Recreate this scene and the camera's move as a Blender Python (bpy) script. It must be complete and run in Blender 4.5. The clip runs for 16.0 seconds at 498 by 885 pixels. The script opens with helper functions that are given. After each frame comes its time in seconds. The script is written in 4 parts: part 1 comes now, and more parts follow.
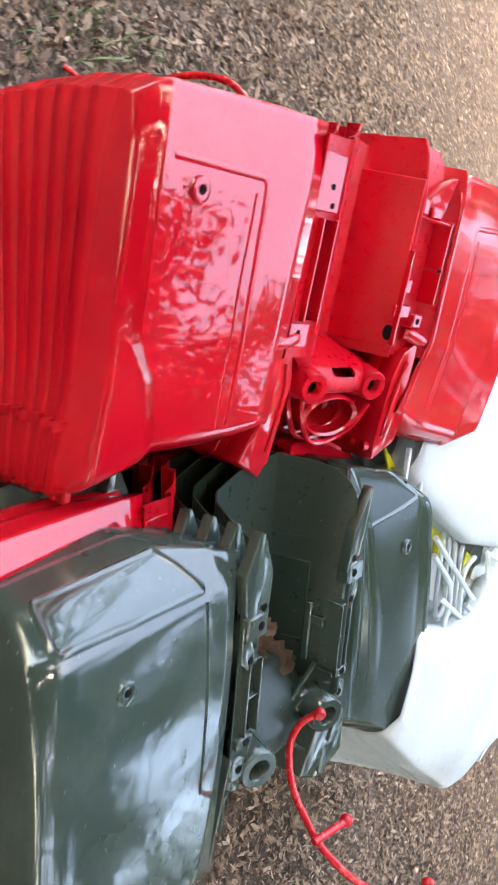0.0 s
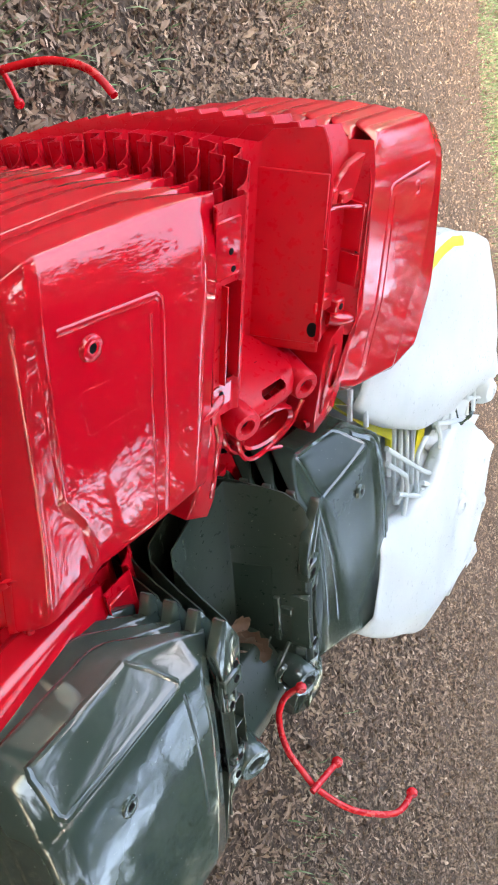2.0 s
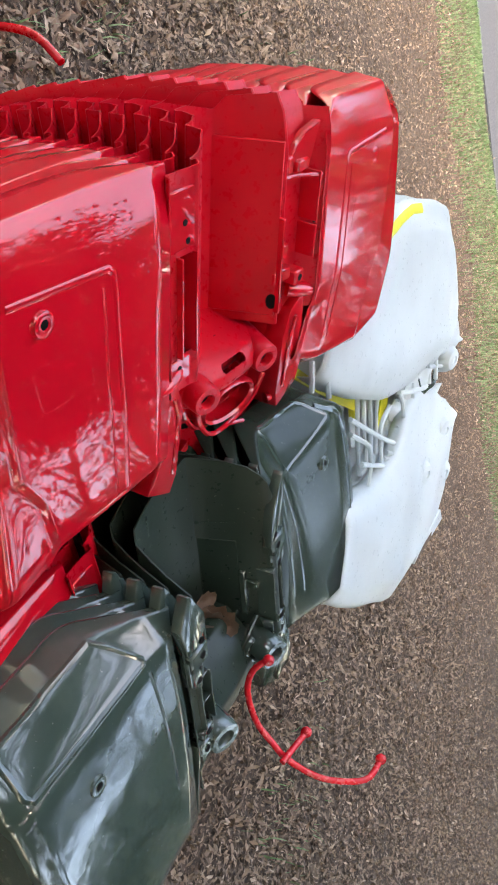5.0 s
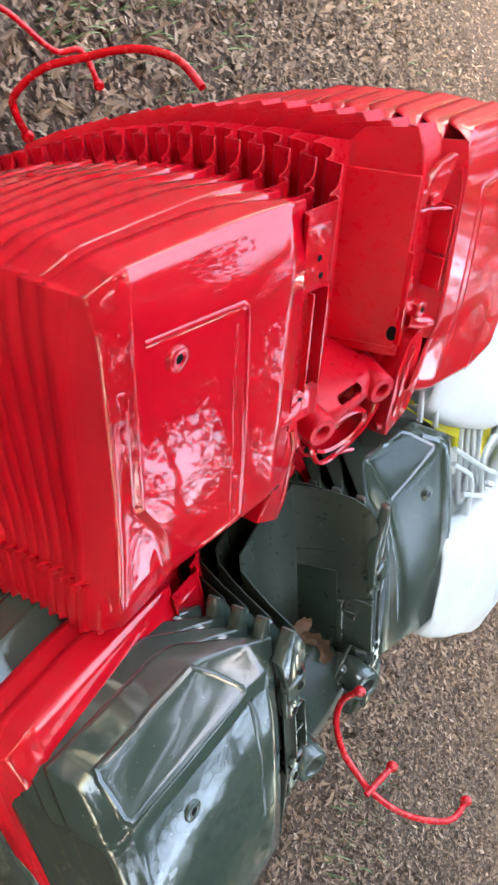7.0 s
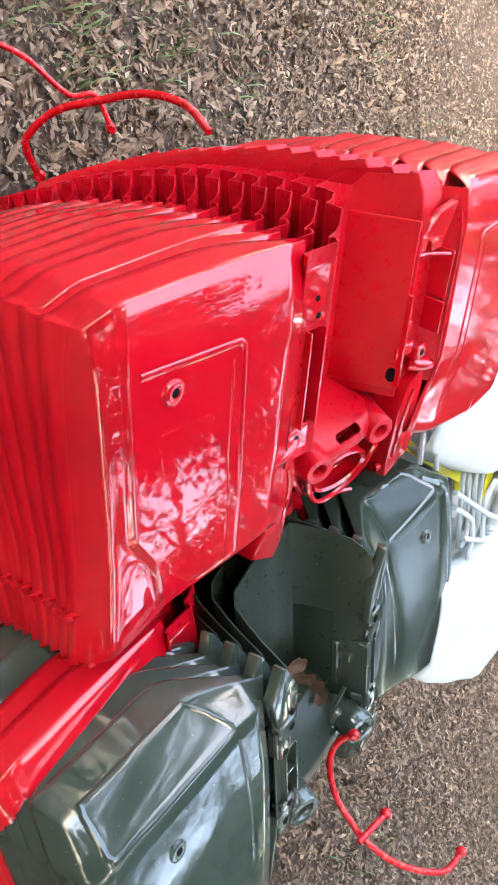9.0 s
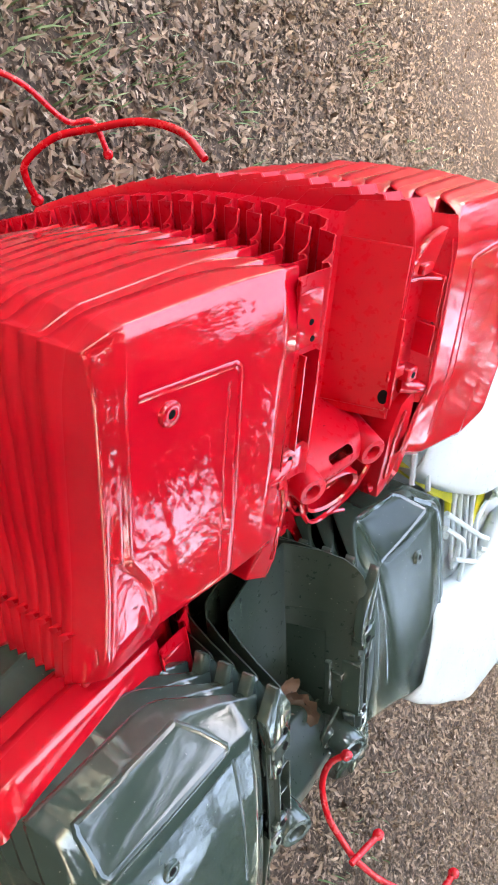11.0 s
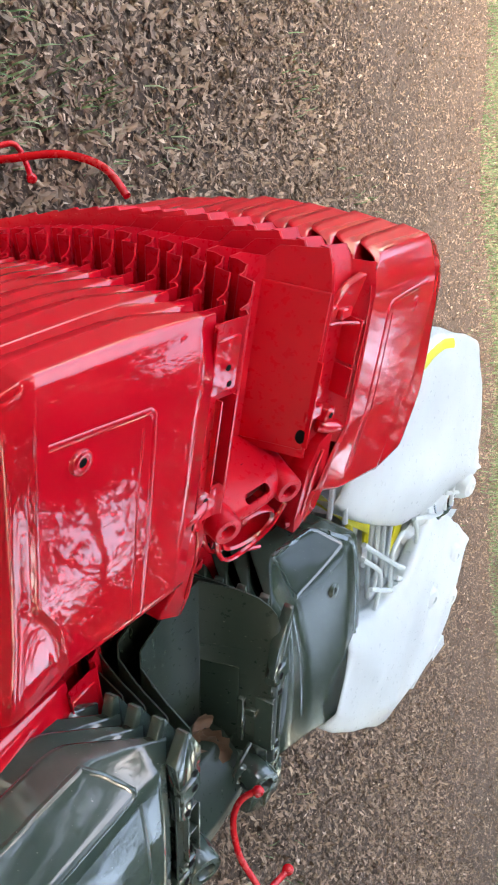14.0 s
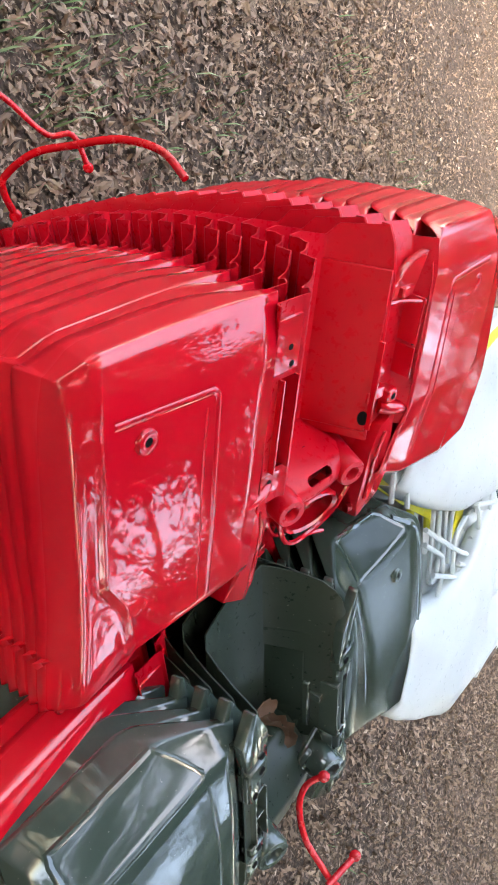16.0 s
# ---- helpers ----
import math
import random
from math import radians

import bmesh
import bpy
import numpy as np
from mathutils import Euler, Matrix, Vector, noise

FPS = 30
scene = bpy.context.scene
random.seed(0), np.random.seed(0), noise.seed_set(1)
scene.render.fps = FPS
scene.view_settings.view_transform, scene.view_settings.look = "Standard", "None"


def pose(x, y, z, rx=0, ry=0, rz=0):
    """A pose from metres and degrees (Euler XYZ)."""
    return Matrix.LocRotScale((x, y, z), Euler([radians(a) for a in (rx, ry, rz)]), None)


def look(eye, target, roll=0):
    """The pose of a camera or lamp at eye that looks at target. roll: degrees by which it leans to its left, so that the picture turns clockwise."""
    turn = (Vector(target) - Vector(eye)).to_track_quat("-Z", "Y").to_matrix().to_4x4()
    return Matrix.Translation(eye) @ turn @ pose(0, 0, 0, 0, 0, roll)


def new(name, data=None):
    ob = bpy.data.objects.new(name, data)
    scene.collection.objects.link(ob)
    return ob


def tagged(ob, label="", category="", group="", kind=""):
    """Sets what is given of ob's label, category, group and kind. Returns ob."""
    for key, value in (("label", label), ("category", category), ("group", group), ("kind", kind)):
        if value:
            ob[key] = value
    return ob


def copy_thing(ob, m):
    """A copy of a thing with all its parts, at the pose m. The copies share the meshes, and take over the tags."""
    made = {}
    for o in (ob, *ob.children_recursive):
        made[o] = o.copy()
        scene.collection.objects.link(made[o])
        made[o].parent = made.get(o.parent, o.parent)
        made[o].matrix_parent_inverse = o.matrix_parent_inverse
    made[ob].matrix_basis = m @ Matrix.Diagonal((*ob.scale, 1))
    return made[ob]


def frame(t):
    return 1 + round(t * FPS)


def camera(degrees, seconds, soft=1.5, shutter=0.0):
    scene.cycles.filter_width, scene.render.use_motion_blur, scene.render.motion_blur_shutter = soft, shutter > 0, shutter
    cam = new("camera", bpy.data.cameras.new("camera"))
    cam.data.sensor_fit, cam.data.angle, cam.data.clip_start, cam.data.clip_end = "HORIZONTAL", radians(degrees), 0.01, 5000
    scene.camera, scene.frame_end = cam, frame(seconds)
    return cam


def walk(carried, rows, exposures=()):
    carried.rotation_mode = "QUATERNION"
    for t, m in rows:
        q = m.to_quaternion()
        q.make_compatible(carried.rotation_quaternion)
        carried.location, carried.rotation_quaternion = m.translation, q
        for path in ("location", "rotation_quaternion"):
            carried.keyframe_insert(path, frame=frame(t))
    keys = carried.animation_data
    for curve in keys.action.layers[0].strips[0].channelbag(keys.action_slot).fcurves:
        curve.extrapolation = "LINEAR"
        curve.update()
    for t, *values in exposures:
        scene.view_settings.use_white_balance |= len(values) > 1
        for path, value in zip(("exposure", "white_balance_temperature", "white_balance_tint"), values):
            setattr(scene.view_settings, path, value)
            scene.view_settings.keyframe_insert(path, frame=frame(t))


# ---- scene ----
cam = camera(33.0, 16.0, 1.85, 0.5)
PATH = [
    (0, (0.048, 0.073, 1.56), (0.096, 1.818, 0.584), 84.1),
    (0.5, (-0.134, 0.209, 1.573), (0.048, 1.944, 0.595), 81.8),
    (1, (-0.277, 0.273, 1.61), (0.019, 1.991, 0.63), 82.9),
    (1.2, (-0.34, 0.282, 1.609), (0.104, 1.967, 0.626), 82.6),
    (1.5, (-0.481, 0.299, 1.637), (0.157, 1.922, 0.658), 83.2),
    (2, (-0.582, 0.271, 1.665), (0.126, 1.876, 0.704), 84.6),
    (2.5, (-0.596, 0.251, 1.668), (0.129, 1.869, 0.743), 85.6),
    (3, (-0.612, 0.266, 1.677), (0.131, 1.9, 0.796), 86.4),
    (3.5, (-0.599, 0.269, 1.675), (0.148, 1.912, 0.814), 86.3),
    (3.7, (-0.611, 0.259, 1.675), (0.147, 1.898, 0.816), 86.2),
    (5.8, (-0.558, 0.307, 1.666), (0.24, 1.892, 0.743), 84.1),
    (6, (-0.59, 0.297, 1.667), (0.222, 1.879, 0.753), 85.5),
    (6.5, (-0.613, 0.299, 1.627), (0.175, 1.859, 0.654), 86.7),
    (7, (-0.653, 0.298, 1.605), (0.094, 1.823, 0.549), 88.3),
    (7.5, (-0.667, 0.296, 1.609), (0.044, 1.81, 0.512), 88.7),
    (8, (-0.672, 0.296, 1.612), (0.005, 1.822, 0.51), 88.9),
    (8.1, (-0.662, 0.294, 1.61), (0.003, 1.825, 0.507), 88.4),
    (8.5, (-0.658, 0.293, 1.623), (0.004, 1.837, 0.538), 88.6),
    (9, (-0.642, 0.297, 1.63), (0.01, 1.854, 0.558), 87.9),
    (11.5, (-0.654, 0.275, 1.642), (-0.053, 1.87, 0.595), 87.1),
    (12, (-0.661, 0.285, 1.648), (-0.05, 1.895, 0.631), 87.3),
    (12.5, (-0.673, 0.31, 1.661), (-0.03, 1.938, 0.693), 87.5),
    (13, (-0.694, 0.316, 1.677), (-0.035, 1.974, 0.773), 88.3),
    (13.5, (-0.697, 0.314, 1.672), (-0.054, 1.988, 0.787), 88.6),
    (14, (-0.703, 0.312, 1.663), (-0.076, 1.98, 0.755), 88.2),
    (14.5, (-0.691, 0.305, 1.655), (-0.068, 1.956, 0.714), 87.3),
    (15, (-0.684, 0.298, 1.642), (-0.05, 1.923, 0.664), 87.6),
    (15.5, (-0.686, 0.3, 1.644), (-0.059, 1.912, 0.64), 87.8),
    (16, (-0.681, 0.304, 1.638), (-0.066, 1.913, 0.622), 87.5),
]
walk(cam, [(t, look(eye, target, roll)) for t, eye, target, roll in PATH], [(0, 4.10, 8150, 11), (0.5, 4.02, 8150, 11), (1.5, 3.77, 8150, 11), (2.0, 3.87, 8150, 11), (2.5, 3.80, 8150, 11), (3.0, 3.82, 8150, 11), (3.5, 3.57, 8150, 11), (6.0, 3.60, 8150, 11), (7.0, 4.05, 8150, 11), (8, 4.20, 8150, 11), (9, 4.22, 8150, 11), (11.5, 4.20, 8150, 11), (12.5, 3.85, 8150, 11), (13.0, 3.67, 8150, 11), (14.5, 3.75, 8150, 11), (16, 3.85, 8150, 11)])
from mathutils.bvhtree import BVHTree

# ---------- light ----------
world = bpy.data.worlds.new("world")
scene.world = world
world.use_nodes = True
wn = world.node_tree
sky = wn.nodes.new("ShaderNodeTexSky")
sky.sky_type = "NISHITA"
sky.sun_disc = False
sky.sun_elevation, sky.sun_rotation = radians(64), radians(185)
sky.air_density, sky.dust_density = 1.0, 2.5
wn.links.new(sky.outputs["Color"], wn.nodes["Background"].inputs["Color"])
wn.nodes["Background"].inputs["Strength"].default_value = 0.15
sun = new("sun", bpy.data.lights.new("sun", "SUN"))
sun.data.energy, sun.data.angle, sun.data.color = 0.3, radians(20), (1.0, 0.96, 0.9)
sun.matrix_world = look((-0.4, -2.6, 9.0), (0, 1.5, 0.5))


# ---------- materials ----------
def links(mat):
    mat.use_nodes = True
    nt = mat.node_tree
    return nt, nt.nodes["Principled BSDF"]


def noise_node(nt, scale, detail=4.0, coord="Object", rough=0.55):
    tc = nt.nodes.new("ShaderNodeTexCoord")
    n = nt.nodes.new("ShaderNodeTexNoise")
    n.inputs["Scale"].default_value, n.inputs["Detail"].default_value = scale, detail
    n.inputs["Roughness"].default_value = rough
    nt.links.new(tc.outputs[coord], n.inputs["Vector"])
    return n


def ramp(nt, source, stops):
    r = nt.nodes.new("ShaderNodeValToRGB")
    while len(r.color_ramp.elements) < len(stops):
        r.color_ramp.elements.new(0.5)
    for e, (p, c) in zip(r.color_ramp.elements, stops):
        e.position, e.color = p, (*c, 1)
    nt.links.new(source, r.inputs["Fac"])
    return r


def plastic(name, colour, rough=0.28, dirt=(0.2, 0.17, 0.14), dust=0.35, wave=0.35, sss=0.0, specks=0.0, dull_z=None, gloss=0.5):
    """Moulded plastic: dusty film, fine scuffs, slightly wavy gloss."""
    mat = bpy.data.materials.new(name)
    nt, b = links(mat)
    big = noise_node(nt, 3.2, 6.0)
    fine = noise_node(nt, 60.0, 3.0)
    tone = ramp(nt, big.outputs["Fac"], [(0.3, tuple(c * 0.88 for c in colour)), (0.7, tuple(min(1, c * 1.1) for c in colour))])
    film = ramp(nt, big.outputs["Fac"], [(0.45, (0, 0, 0)), (0.75, (dust, dust, dust))])
    mul = nt.nodes.new("ShaderNodeMath")
    mul.operation = "MULTIPLY"
    nt.links.new(film.outputs["Color"], mul.inputs[0])
    nt.links.new(fine.outputs["Fac"], mul.inputs[1])
    mix = nt.nodes.new("ShaderNodeMix")
    mix.data_type = "RGBA"
    mix.inputs["B"].default_value = (*dirt, 1)
    nt.links.new(mul.outputs["Value"], mix.inputs["Factor"])
    nt.links.new(tone.outputs["Color"], mix.inputs["A"])
    last = mix.outputs["Result"]
    if specks:
        dots = noise_node(nt, 130.0, 1.0)
        mask = ramp(nt, dots.outputs["Fac"], [(0.745, (0, 0, 0)), (0.80, (specks,) * 3)])
        top = nt.nodes.new("ShaderNodeMix")
        top.data_type = "RGBA"
        top.inputs["B"].default_value = (0.32, 0.32, 0.28, 1)
        nt.links.new(mask.outputs["Color"], top.inputs["Factor"])
        nt.links.new(last, top.inputs["A"])
        last = top.outputs["Result"]
    nt.links.new(last, b.inputs["Base Color"])
    rr = ramp(nt, fine.outputs["Fac"], [(0.3, (rough * 0.8,) * 3), (0.75, (rough * 1.35,) * 3)])
    if dull_z:
        # low parts such as the nested skirts get rougher and less specular, muting reflections
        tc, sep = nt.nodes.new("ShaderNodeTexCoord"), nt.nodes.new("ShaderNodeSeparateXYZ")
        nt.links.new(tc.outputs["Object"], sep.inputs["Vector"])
        for socket, dull, fresh in (("Roughness", dull_z[2], None), ("Specular IOR Level", dull_z[3], 0.8)):
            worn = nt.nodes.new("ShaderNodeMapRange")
            for key, value in (("From Min", dull_z[0]), ("From Max", dull_z[1]), ("To Min", dull)):
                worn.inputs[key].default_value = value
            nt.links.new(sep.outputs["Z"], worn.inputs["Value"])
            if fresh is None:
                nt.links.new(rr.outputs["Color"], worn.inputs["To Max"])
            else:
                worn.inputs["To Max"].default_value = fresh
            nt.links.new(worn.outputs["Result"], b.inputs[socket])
    else:
        nt.links.new(rr.outputs["Color"], b.inputs["Roughness"])
    wavy = noise_node(nt, 14.0, 2.0)
    bump = nt.nodes.new("ShaderNodeBump")
    bump.inputs["Strength"].default_value, bump.inputs["Distance"].default_value = wave, 0.004
    nt.links.new(wavy.outputs["Fac"], bump.inputs["Height"])
    nt.links.new(bump.outputs["Normal"], b.inputs["Normal"])
    if not dull_z:
        b.inputs["Specular IOR Level"].default_value = gloss
    if sss:
        b.inputs["Subsurface Weight"].default_value = sss
        b.inputs["Subsurface Radius"].default_value = (0.03, 0.03, 0.03)
    return mat


RED = plastic("red_plastic", (0.58, 0.005, 0.017), 0.028, (0.35, 0.12, 0.1), 0.18, 0.045, dull_z=(-0.056, -0.028, 0.36, 0.16))
# Far panels: the same red, rougher, with reflections muted from higher up.
RED_FAR = plastic("far_red_plastic", (0.58, 0.005, 0.017), 0.06, (0.35, 0.12, 0.1), 0.24, 0.05, dull_z=(-0.030, -0.012, 0.36, 0.14))
GREEN = plastic("green_plastic", (0.038, 0.060, 0.049), 0.07, (0.20, 0.22, 0.20), 0.34, 0.22, 0.0, 0.4, gloss=1.0)
# Far panels: dusty, with their dim reflections put into a darker base colour.
GREEN_DUSTY_DIM = plastic("dim_dusty_green_plastic", (0.022, 0.036, 0.026), 0.16, (0.10, 0.11, 0.085), 0.22, 0.10, 0.0, 0.4, gloss=0.22)
# Channel and mount block: rougher and slightly darker than the panels.
RED_MATT = plastic("matt_red_plastic", (0.54, 0.004, 0.016), 0.30, (0.35, 0.12, 0.1), 0.05, 0.07, gloss=0.22)
# Inside of the trough: matt, its shade put into a darker base colour.
GREEN_MATT_SHADE = plastic("shaded_matt_green_plastic", (0.017, 0.030, 0.022), 0.32, (0.10, 0.11, 0.09), 0.2, 0.10, 0.0, 0.3, gloss=0.26)
WHITE = plastic("white_plastic", (0.68, 0.745, 0.745), 0.32, (0.45, 0.43, 0.38), 0.0, 0.22)
milky, mixer = WHITE.node_tree.nodes.new("ShaderNodeBsdfTranslucent"), WHITE.node_tree.nodes.new("ShaderNodeMixShader")
milky.inputs["Color"].default_value, mixer.inputs["Fac"].default_value = (0.80, 0.85, 0.84, 1), 0.35
WHITE.node_tree.links.new(links(WHITE)[1].outputs["BSDF"], mixer.inputs[1])
WHITE.node_tree.links.new(milky.outputs["BSDF"], mixer.inputs[2])
WHITE.node_tree.links.new(mixer.outputs["Shader"], WHITE.node_tree.nodes["Material Output"].inputs["Surface"])
ROD = plastic("red_coating", (0.55, 0.005, 0.013), 0.24, (0.3, 0.1, 0.08), 0.15, 0.06)
YELLOW = plastic("yellow_plastic", (0.68, 0.64, 0.02), 0.35)
# Flat black discs of this stand in for the shade inside holes.
HOLE_SHADE = bpy.data.materials.new("hole_shade")
links(HOLE_SHADE)[1].inputs["Base Color"].default_value = (0.006, 0.005, 0.005, 1)
links(HOLE_SHADE)[1].inputs["Roughness"].default_value = 0.95
links(HOLE_SHADE)[1].inputs["Specular IOR Level"].default_value = 0.1


# ---------- mesh helpers ----------
def part(name, bm, material, parent=None, label="", smooth=True):
    me = bpy.data.meshes.new(name)
    bmesh.ops.recalc_face_normals(bm, faces=bm.faces)
    bm.to_mesh(me)
    bm.free()
    me.materials.append(material)
    if smooth:
        me.polygons.foreach_set("use_smooth", [True] * len(me.polygons))
        me.set_sharp_from_angle(angle=radians(38))
    ob = new(name, me)
    if parent is not None:
        ob.parent = parent
    if label:
        ob["label"] = label
    return ob


def thing(name, label, category, group="", m=None):
    ob = new(name)
    ob.empty_display_size = 0.05
    if m is not None:
        ob.matrix_basis = m
    return tagged(ob, label, category, group)


def soften(bm, offset, segments=2, angle=16):
    bmesh.ops.recalc_face_normals(bm, faces=bm.faces)
    sharp = [e for e in bm.edges if len(e.link_faces) == 2 and e.calc_face_angle(0) > radians(angle)]
    if sharp:
        bmesh.ops.bevel(bm, geom=sharp, offset=offset, segments=segments, profile=0.5, affect="EDGES", clamp_overlap=True)


def thicken(bm, t):
    bmesh.ops.recalc_face_normals(bm, faces=bm.faces)
    bmesh.ops.solidify(bm, geom=list(bm.faces), thickness=t)


def tube_bm(points, radius, sides=8, bm=None, close=True):
    """A tube along a smooth line through the points."""
    pts = [Vector(p) for p in points]
    line = []
    for i in range(len(pts) - 1):
        p0, p1, p2, p3 = pts[max(i - 1, 0)], pts[i], pts[i + 1], pts[min(i + 2, len(pts) - 1)]
        for k in range(5):
            s = k / 5
            line.append(0.5 * (2 * p1 + (p2 - p0) * s + (2 * p0 - 5 * p1 + 4 * p2 - p3) * s * s + (3 * p1 - p0 - 3 * p2 + p3) * s ** 3))
    line.append(pts[-1])
    bm = bm or bmesh.new()
    rings, side = [], None
    for i, p in enumerate(line):
        d = (line[min(i + 1, len(line) - 1)] - line[max(i - 1, 0)]).normalized()
        if side is None:
            side = d.orthogonal().normalized()
        side = (side - d * side.dot(d)).normalized()
        up = d.cross(side)
        rings.append([bm.verts.new(p + radius * (math.cos(a) * side + math.sin(a) * up)) for a in [2 * math.pi * k / sides for k in range(sides)]])
    for a, b in zip(rings, rings[1:]):
        for k in range(sides):
            bm.faces.new((a[k], a[(k + 1) % sides], b[(k + 1) % sides], b[k]))
    if close:
        bm.faces.new(rings[0])
        bm.faces.new(list(reversed(rings[-1])))
    return bm


def lathe_bm(profile, m, sides=20, bm=None):
    """A turned shape: profile of (radius, height), stood at the pose m."""
    bm = bm or bmesh.new()
    rings = []
    for r, h in profile:
        if r < 1e-5:
            rings.append([bm.verts.new(m @ Vector((0, 0, h)))])
        else:
            rings.append([bm.verts.new(m @ Vector((r * math.cos(2 * math.pi * k / sides), r * math.sin(2 * math.pi * k / sides), h))) for k in range(sides)])
    for a, b in zip(rings, rings[1:]):
        for k in range(sides):
            q = [a[k % len(a)], a[(k + 1) % len(a)], b[(k + 1) % len(b)], b[k % len(b)]]
            q = list(dict.fromkeys(q))
            if len(q) > 2:
                bm.faces.new(q)
    return bm


def box_bm(lo, hi, bm=None, bevel=0.002):
    b2 = bmesh.new()
    bmesh.ops.create_cube(b2, size=1)
    for v in b2.verts:
        v.co = Vector([(l + h) / 2 + c * (h - l) for l, h, c in zip(lo, hi, v.co)])
    if bevel:
        bmesh.ops.bevel(b2, geom=list(b2.edges), offset=bevel, segments=1, affect="EDGES")
    if bm is None:
        return b2
    me = bpy.data.meshes.new("tmp")
    b2.to_mesh(me)
    b2.free()
    bm.from_mesh(me)
    bpy.data.meshes.remove(me)
    return bm


def ridge_bm(me, line, radius, bm=None, lift=0.0, flat=0.6):
    """A low moulded ridge that follows the surface of me along a line of (u, v) points."""
    tree = BVHTree.FromPolygons([v.co for v in me.vertices], [p.vertices for p in me.polygons])
    bm = bm or bmesh.new()
    pts = [Vector(line[0])]
    for a, b in zip(line, line[1:]):
        a, b = Vector(a), Vector(b)
        n = max(2, int((b - a).length / 0.012))
        pts += [a.lerp(b, (k + 1) / n) for k in range(n)]
    rings = []
    for i, p in enumerate(pts):
        d = (pts[min(i + 1, len(pts) - 1)] - pts[max(i - 1, 0)]).normalized()
        side = Vector((-d.y, d.x, 0))
        hit, normal = tree.ray_cast(Vector((p.x, p.y, 0.4)), Vector((0, 0, -1)))[:2]
        if hit is None:
            continue
        normal = normal if normal.z > 0 else -normal
        side = (side - normal * side.dot(normal)).normalized()
        rings.append([bm.verts.new(hit + radius * (c * side + (flat * h + lift) * normal)) for c, h in ((-1.5, -0.25), (-0.75, 0.55), (0, 1.0), (0.75, 0.55), (1.5, -0.25))])
    for a, b in zip(rings, rings[1:]):
        for k in range(4):
            bm.faces.new((a[k], a[k + 1], b[k + 1], b[k]))
    return bm


def baked(bm, thick, levels=2):
    """The mesh of bm with its marked edges rounded, with its walls thickened."""
    me = bpy.data.meshes.new("form")
    bm.to_mesh(me)
    bm.free()
    me.polygons.foreach_set("use_smooth", [True] * len(me.polygons))
    ob = new("form", me)
    if levels:
        round_off = ob.modifiers.new("round_off", "SUBSURF")
        round_off.levels = round_off.render_levels = levels
    wall = ob.modifiers.new("wall", "SOLIDIFY")
    wall.thickness, wall.offset = thick, -1.0
    graph = bpy.context.evaluated_depsgraph_get()
    graph.update()
    out = bpy.data.meshes.new_from_object(ob.evaluated_get(graph))
    bpy.data.objects.remove(ob)
    bpy.data.meshes.remove(me)
    return out


def formed(name, me, material, parent, label=""):
    """A part from a finished mesh."""
    me.name = name
    me.materials.clear()
    me.materials.append(material)
    ob = new(name, me)
    ob.parent = parent
    if label:
        ob["label"] = label
    return ob


EASE = ((-0.165, -0.10, 0.08, 0.145, 0.175), (0.0, 0.45, 0.9, 1.0, 0.1))


def channel_bm(stations, near, far, holes=(), thick=0.003, ease=EASE):
    """The trough between the fenders: cross-sections (v, w) at stations along u, with real openings left out."""
    bm = bmesh.new()
    section = [(-a, w) for a, w in near] + [(a, w) for a, w in reversed(far)]
    rows = []
    for u, stretch, *droop in stations:
        # the far wall's front lip droops
        fall = droop[0] if droop else 0.0
        rows.append([bm.verts.new((u + stretch * float(np.interp(v, *ease)), v, w - fall * float(np.interp(v, (0.09, 0.13), (0, 1))))) for v, w in section])
    for i, (a, b) in enumerate(zip(rows, rows[1:])):
        u0, u1 = stations[i][0], stations[i + 1][0]
        for j in range(len(section) - 1):
            v = (section[j][0] + section[j + 1][0]) / 2
            if any(h[0] <= (u0 + u1) / 2 <= h[1] and h[2] <= v <= h[3] for h in holes):
                continue
            bm.faces.new((a[j], b[j], b[j + 1], a[j + 1]))
    soften(bm, 0.003, 1, 20)
    thicken(bm, thick)
    return bm


def boss_bm(at, r, h, tilt=(0, 0, 0), hole=0.4):
    m = pose(*at, *tilt)
    return lathe_bm([(r * 1.15, -0.004), (r * 1.05, 0.0), (r, h * 0.8), (r * 0.92, h), (r * hole * 1.3, h), (r * hole, h * 0.85), (r * hole, 0.0005), (0, 0.0005)], m)


def disc_bm(at, r, tilt=(0, 0, 0)):
    return lathe_bm([(r, -0.001), (r, 0.0006), (0, 0.0006)], pose(*at, *tilt), 14)


def rail(soft, steps=4):
    """Weights of control points along a line whose corners are rounded; soft: the share of each neighbouring stretch that a corner takes."""
    n, rows = len(soft), []
    for k, a in enumerate(soft):
        if k in (0, n - 1):
            rows.append([1.0 if j == k else 0.0 for j in range(n)])
        else:
            for q in range(steps + 1):
                t = q / steps
                row = [0.0] * n
                row[k - 1] += (1 - t) ** 2 * a
                row[k] += (1 - t) ** 2 * (1 - a) + 2 * t * (1 - t) + t * t * (1 - a)
                row[k + 1] += t * t * a
                rows.append(row)
        if k < n - 1:
            b = soft[k + 1]
            if a + b < 0.7:
                rows.append([(rows[-1][j] * 0.5 + 0.5 * ((1 - b) * (j == k + 1) + b * (j == k))) for j in range(n)])
    return np.array(rows)


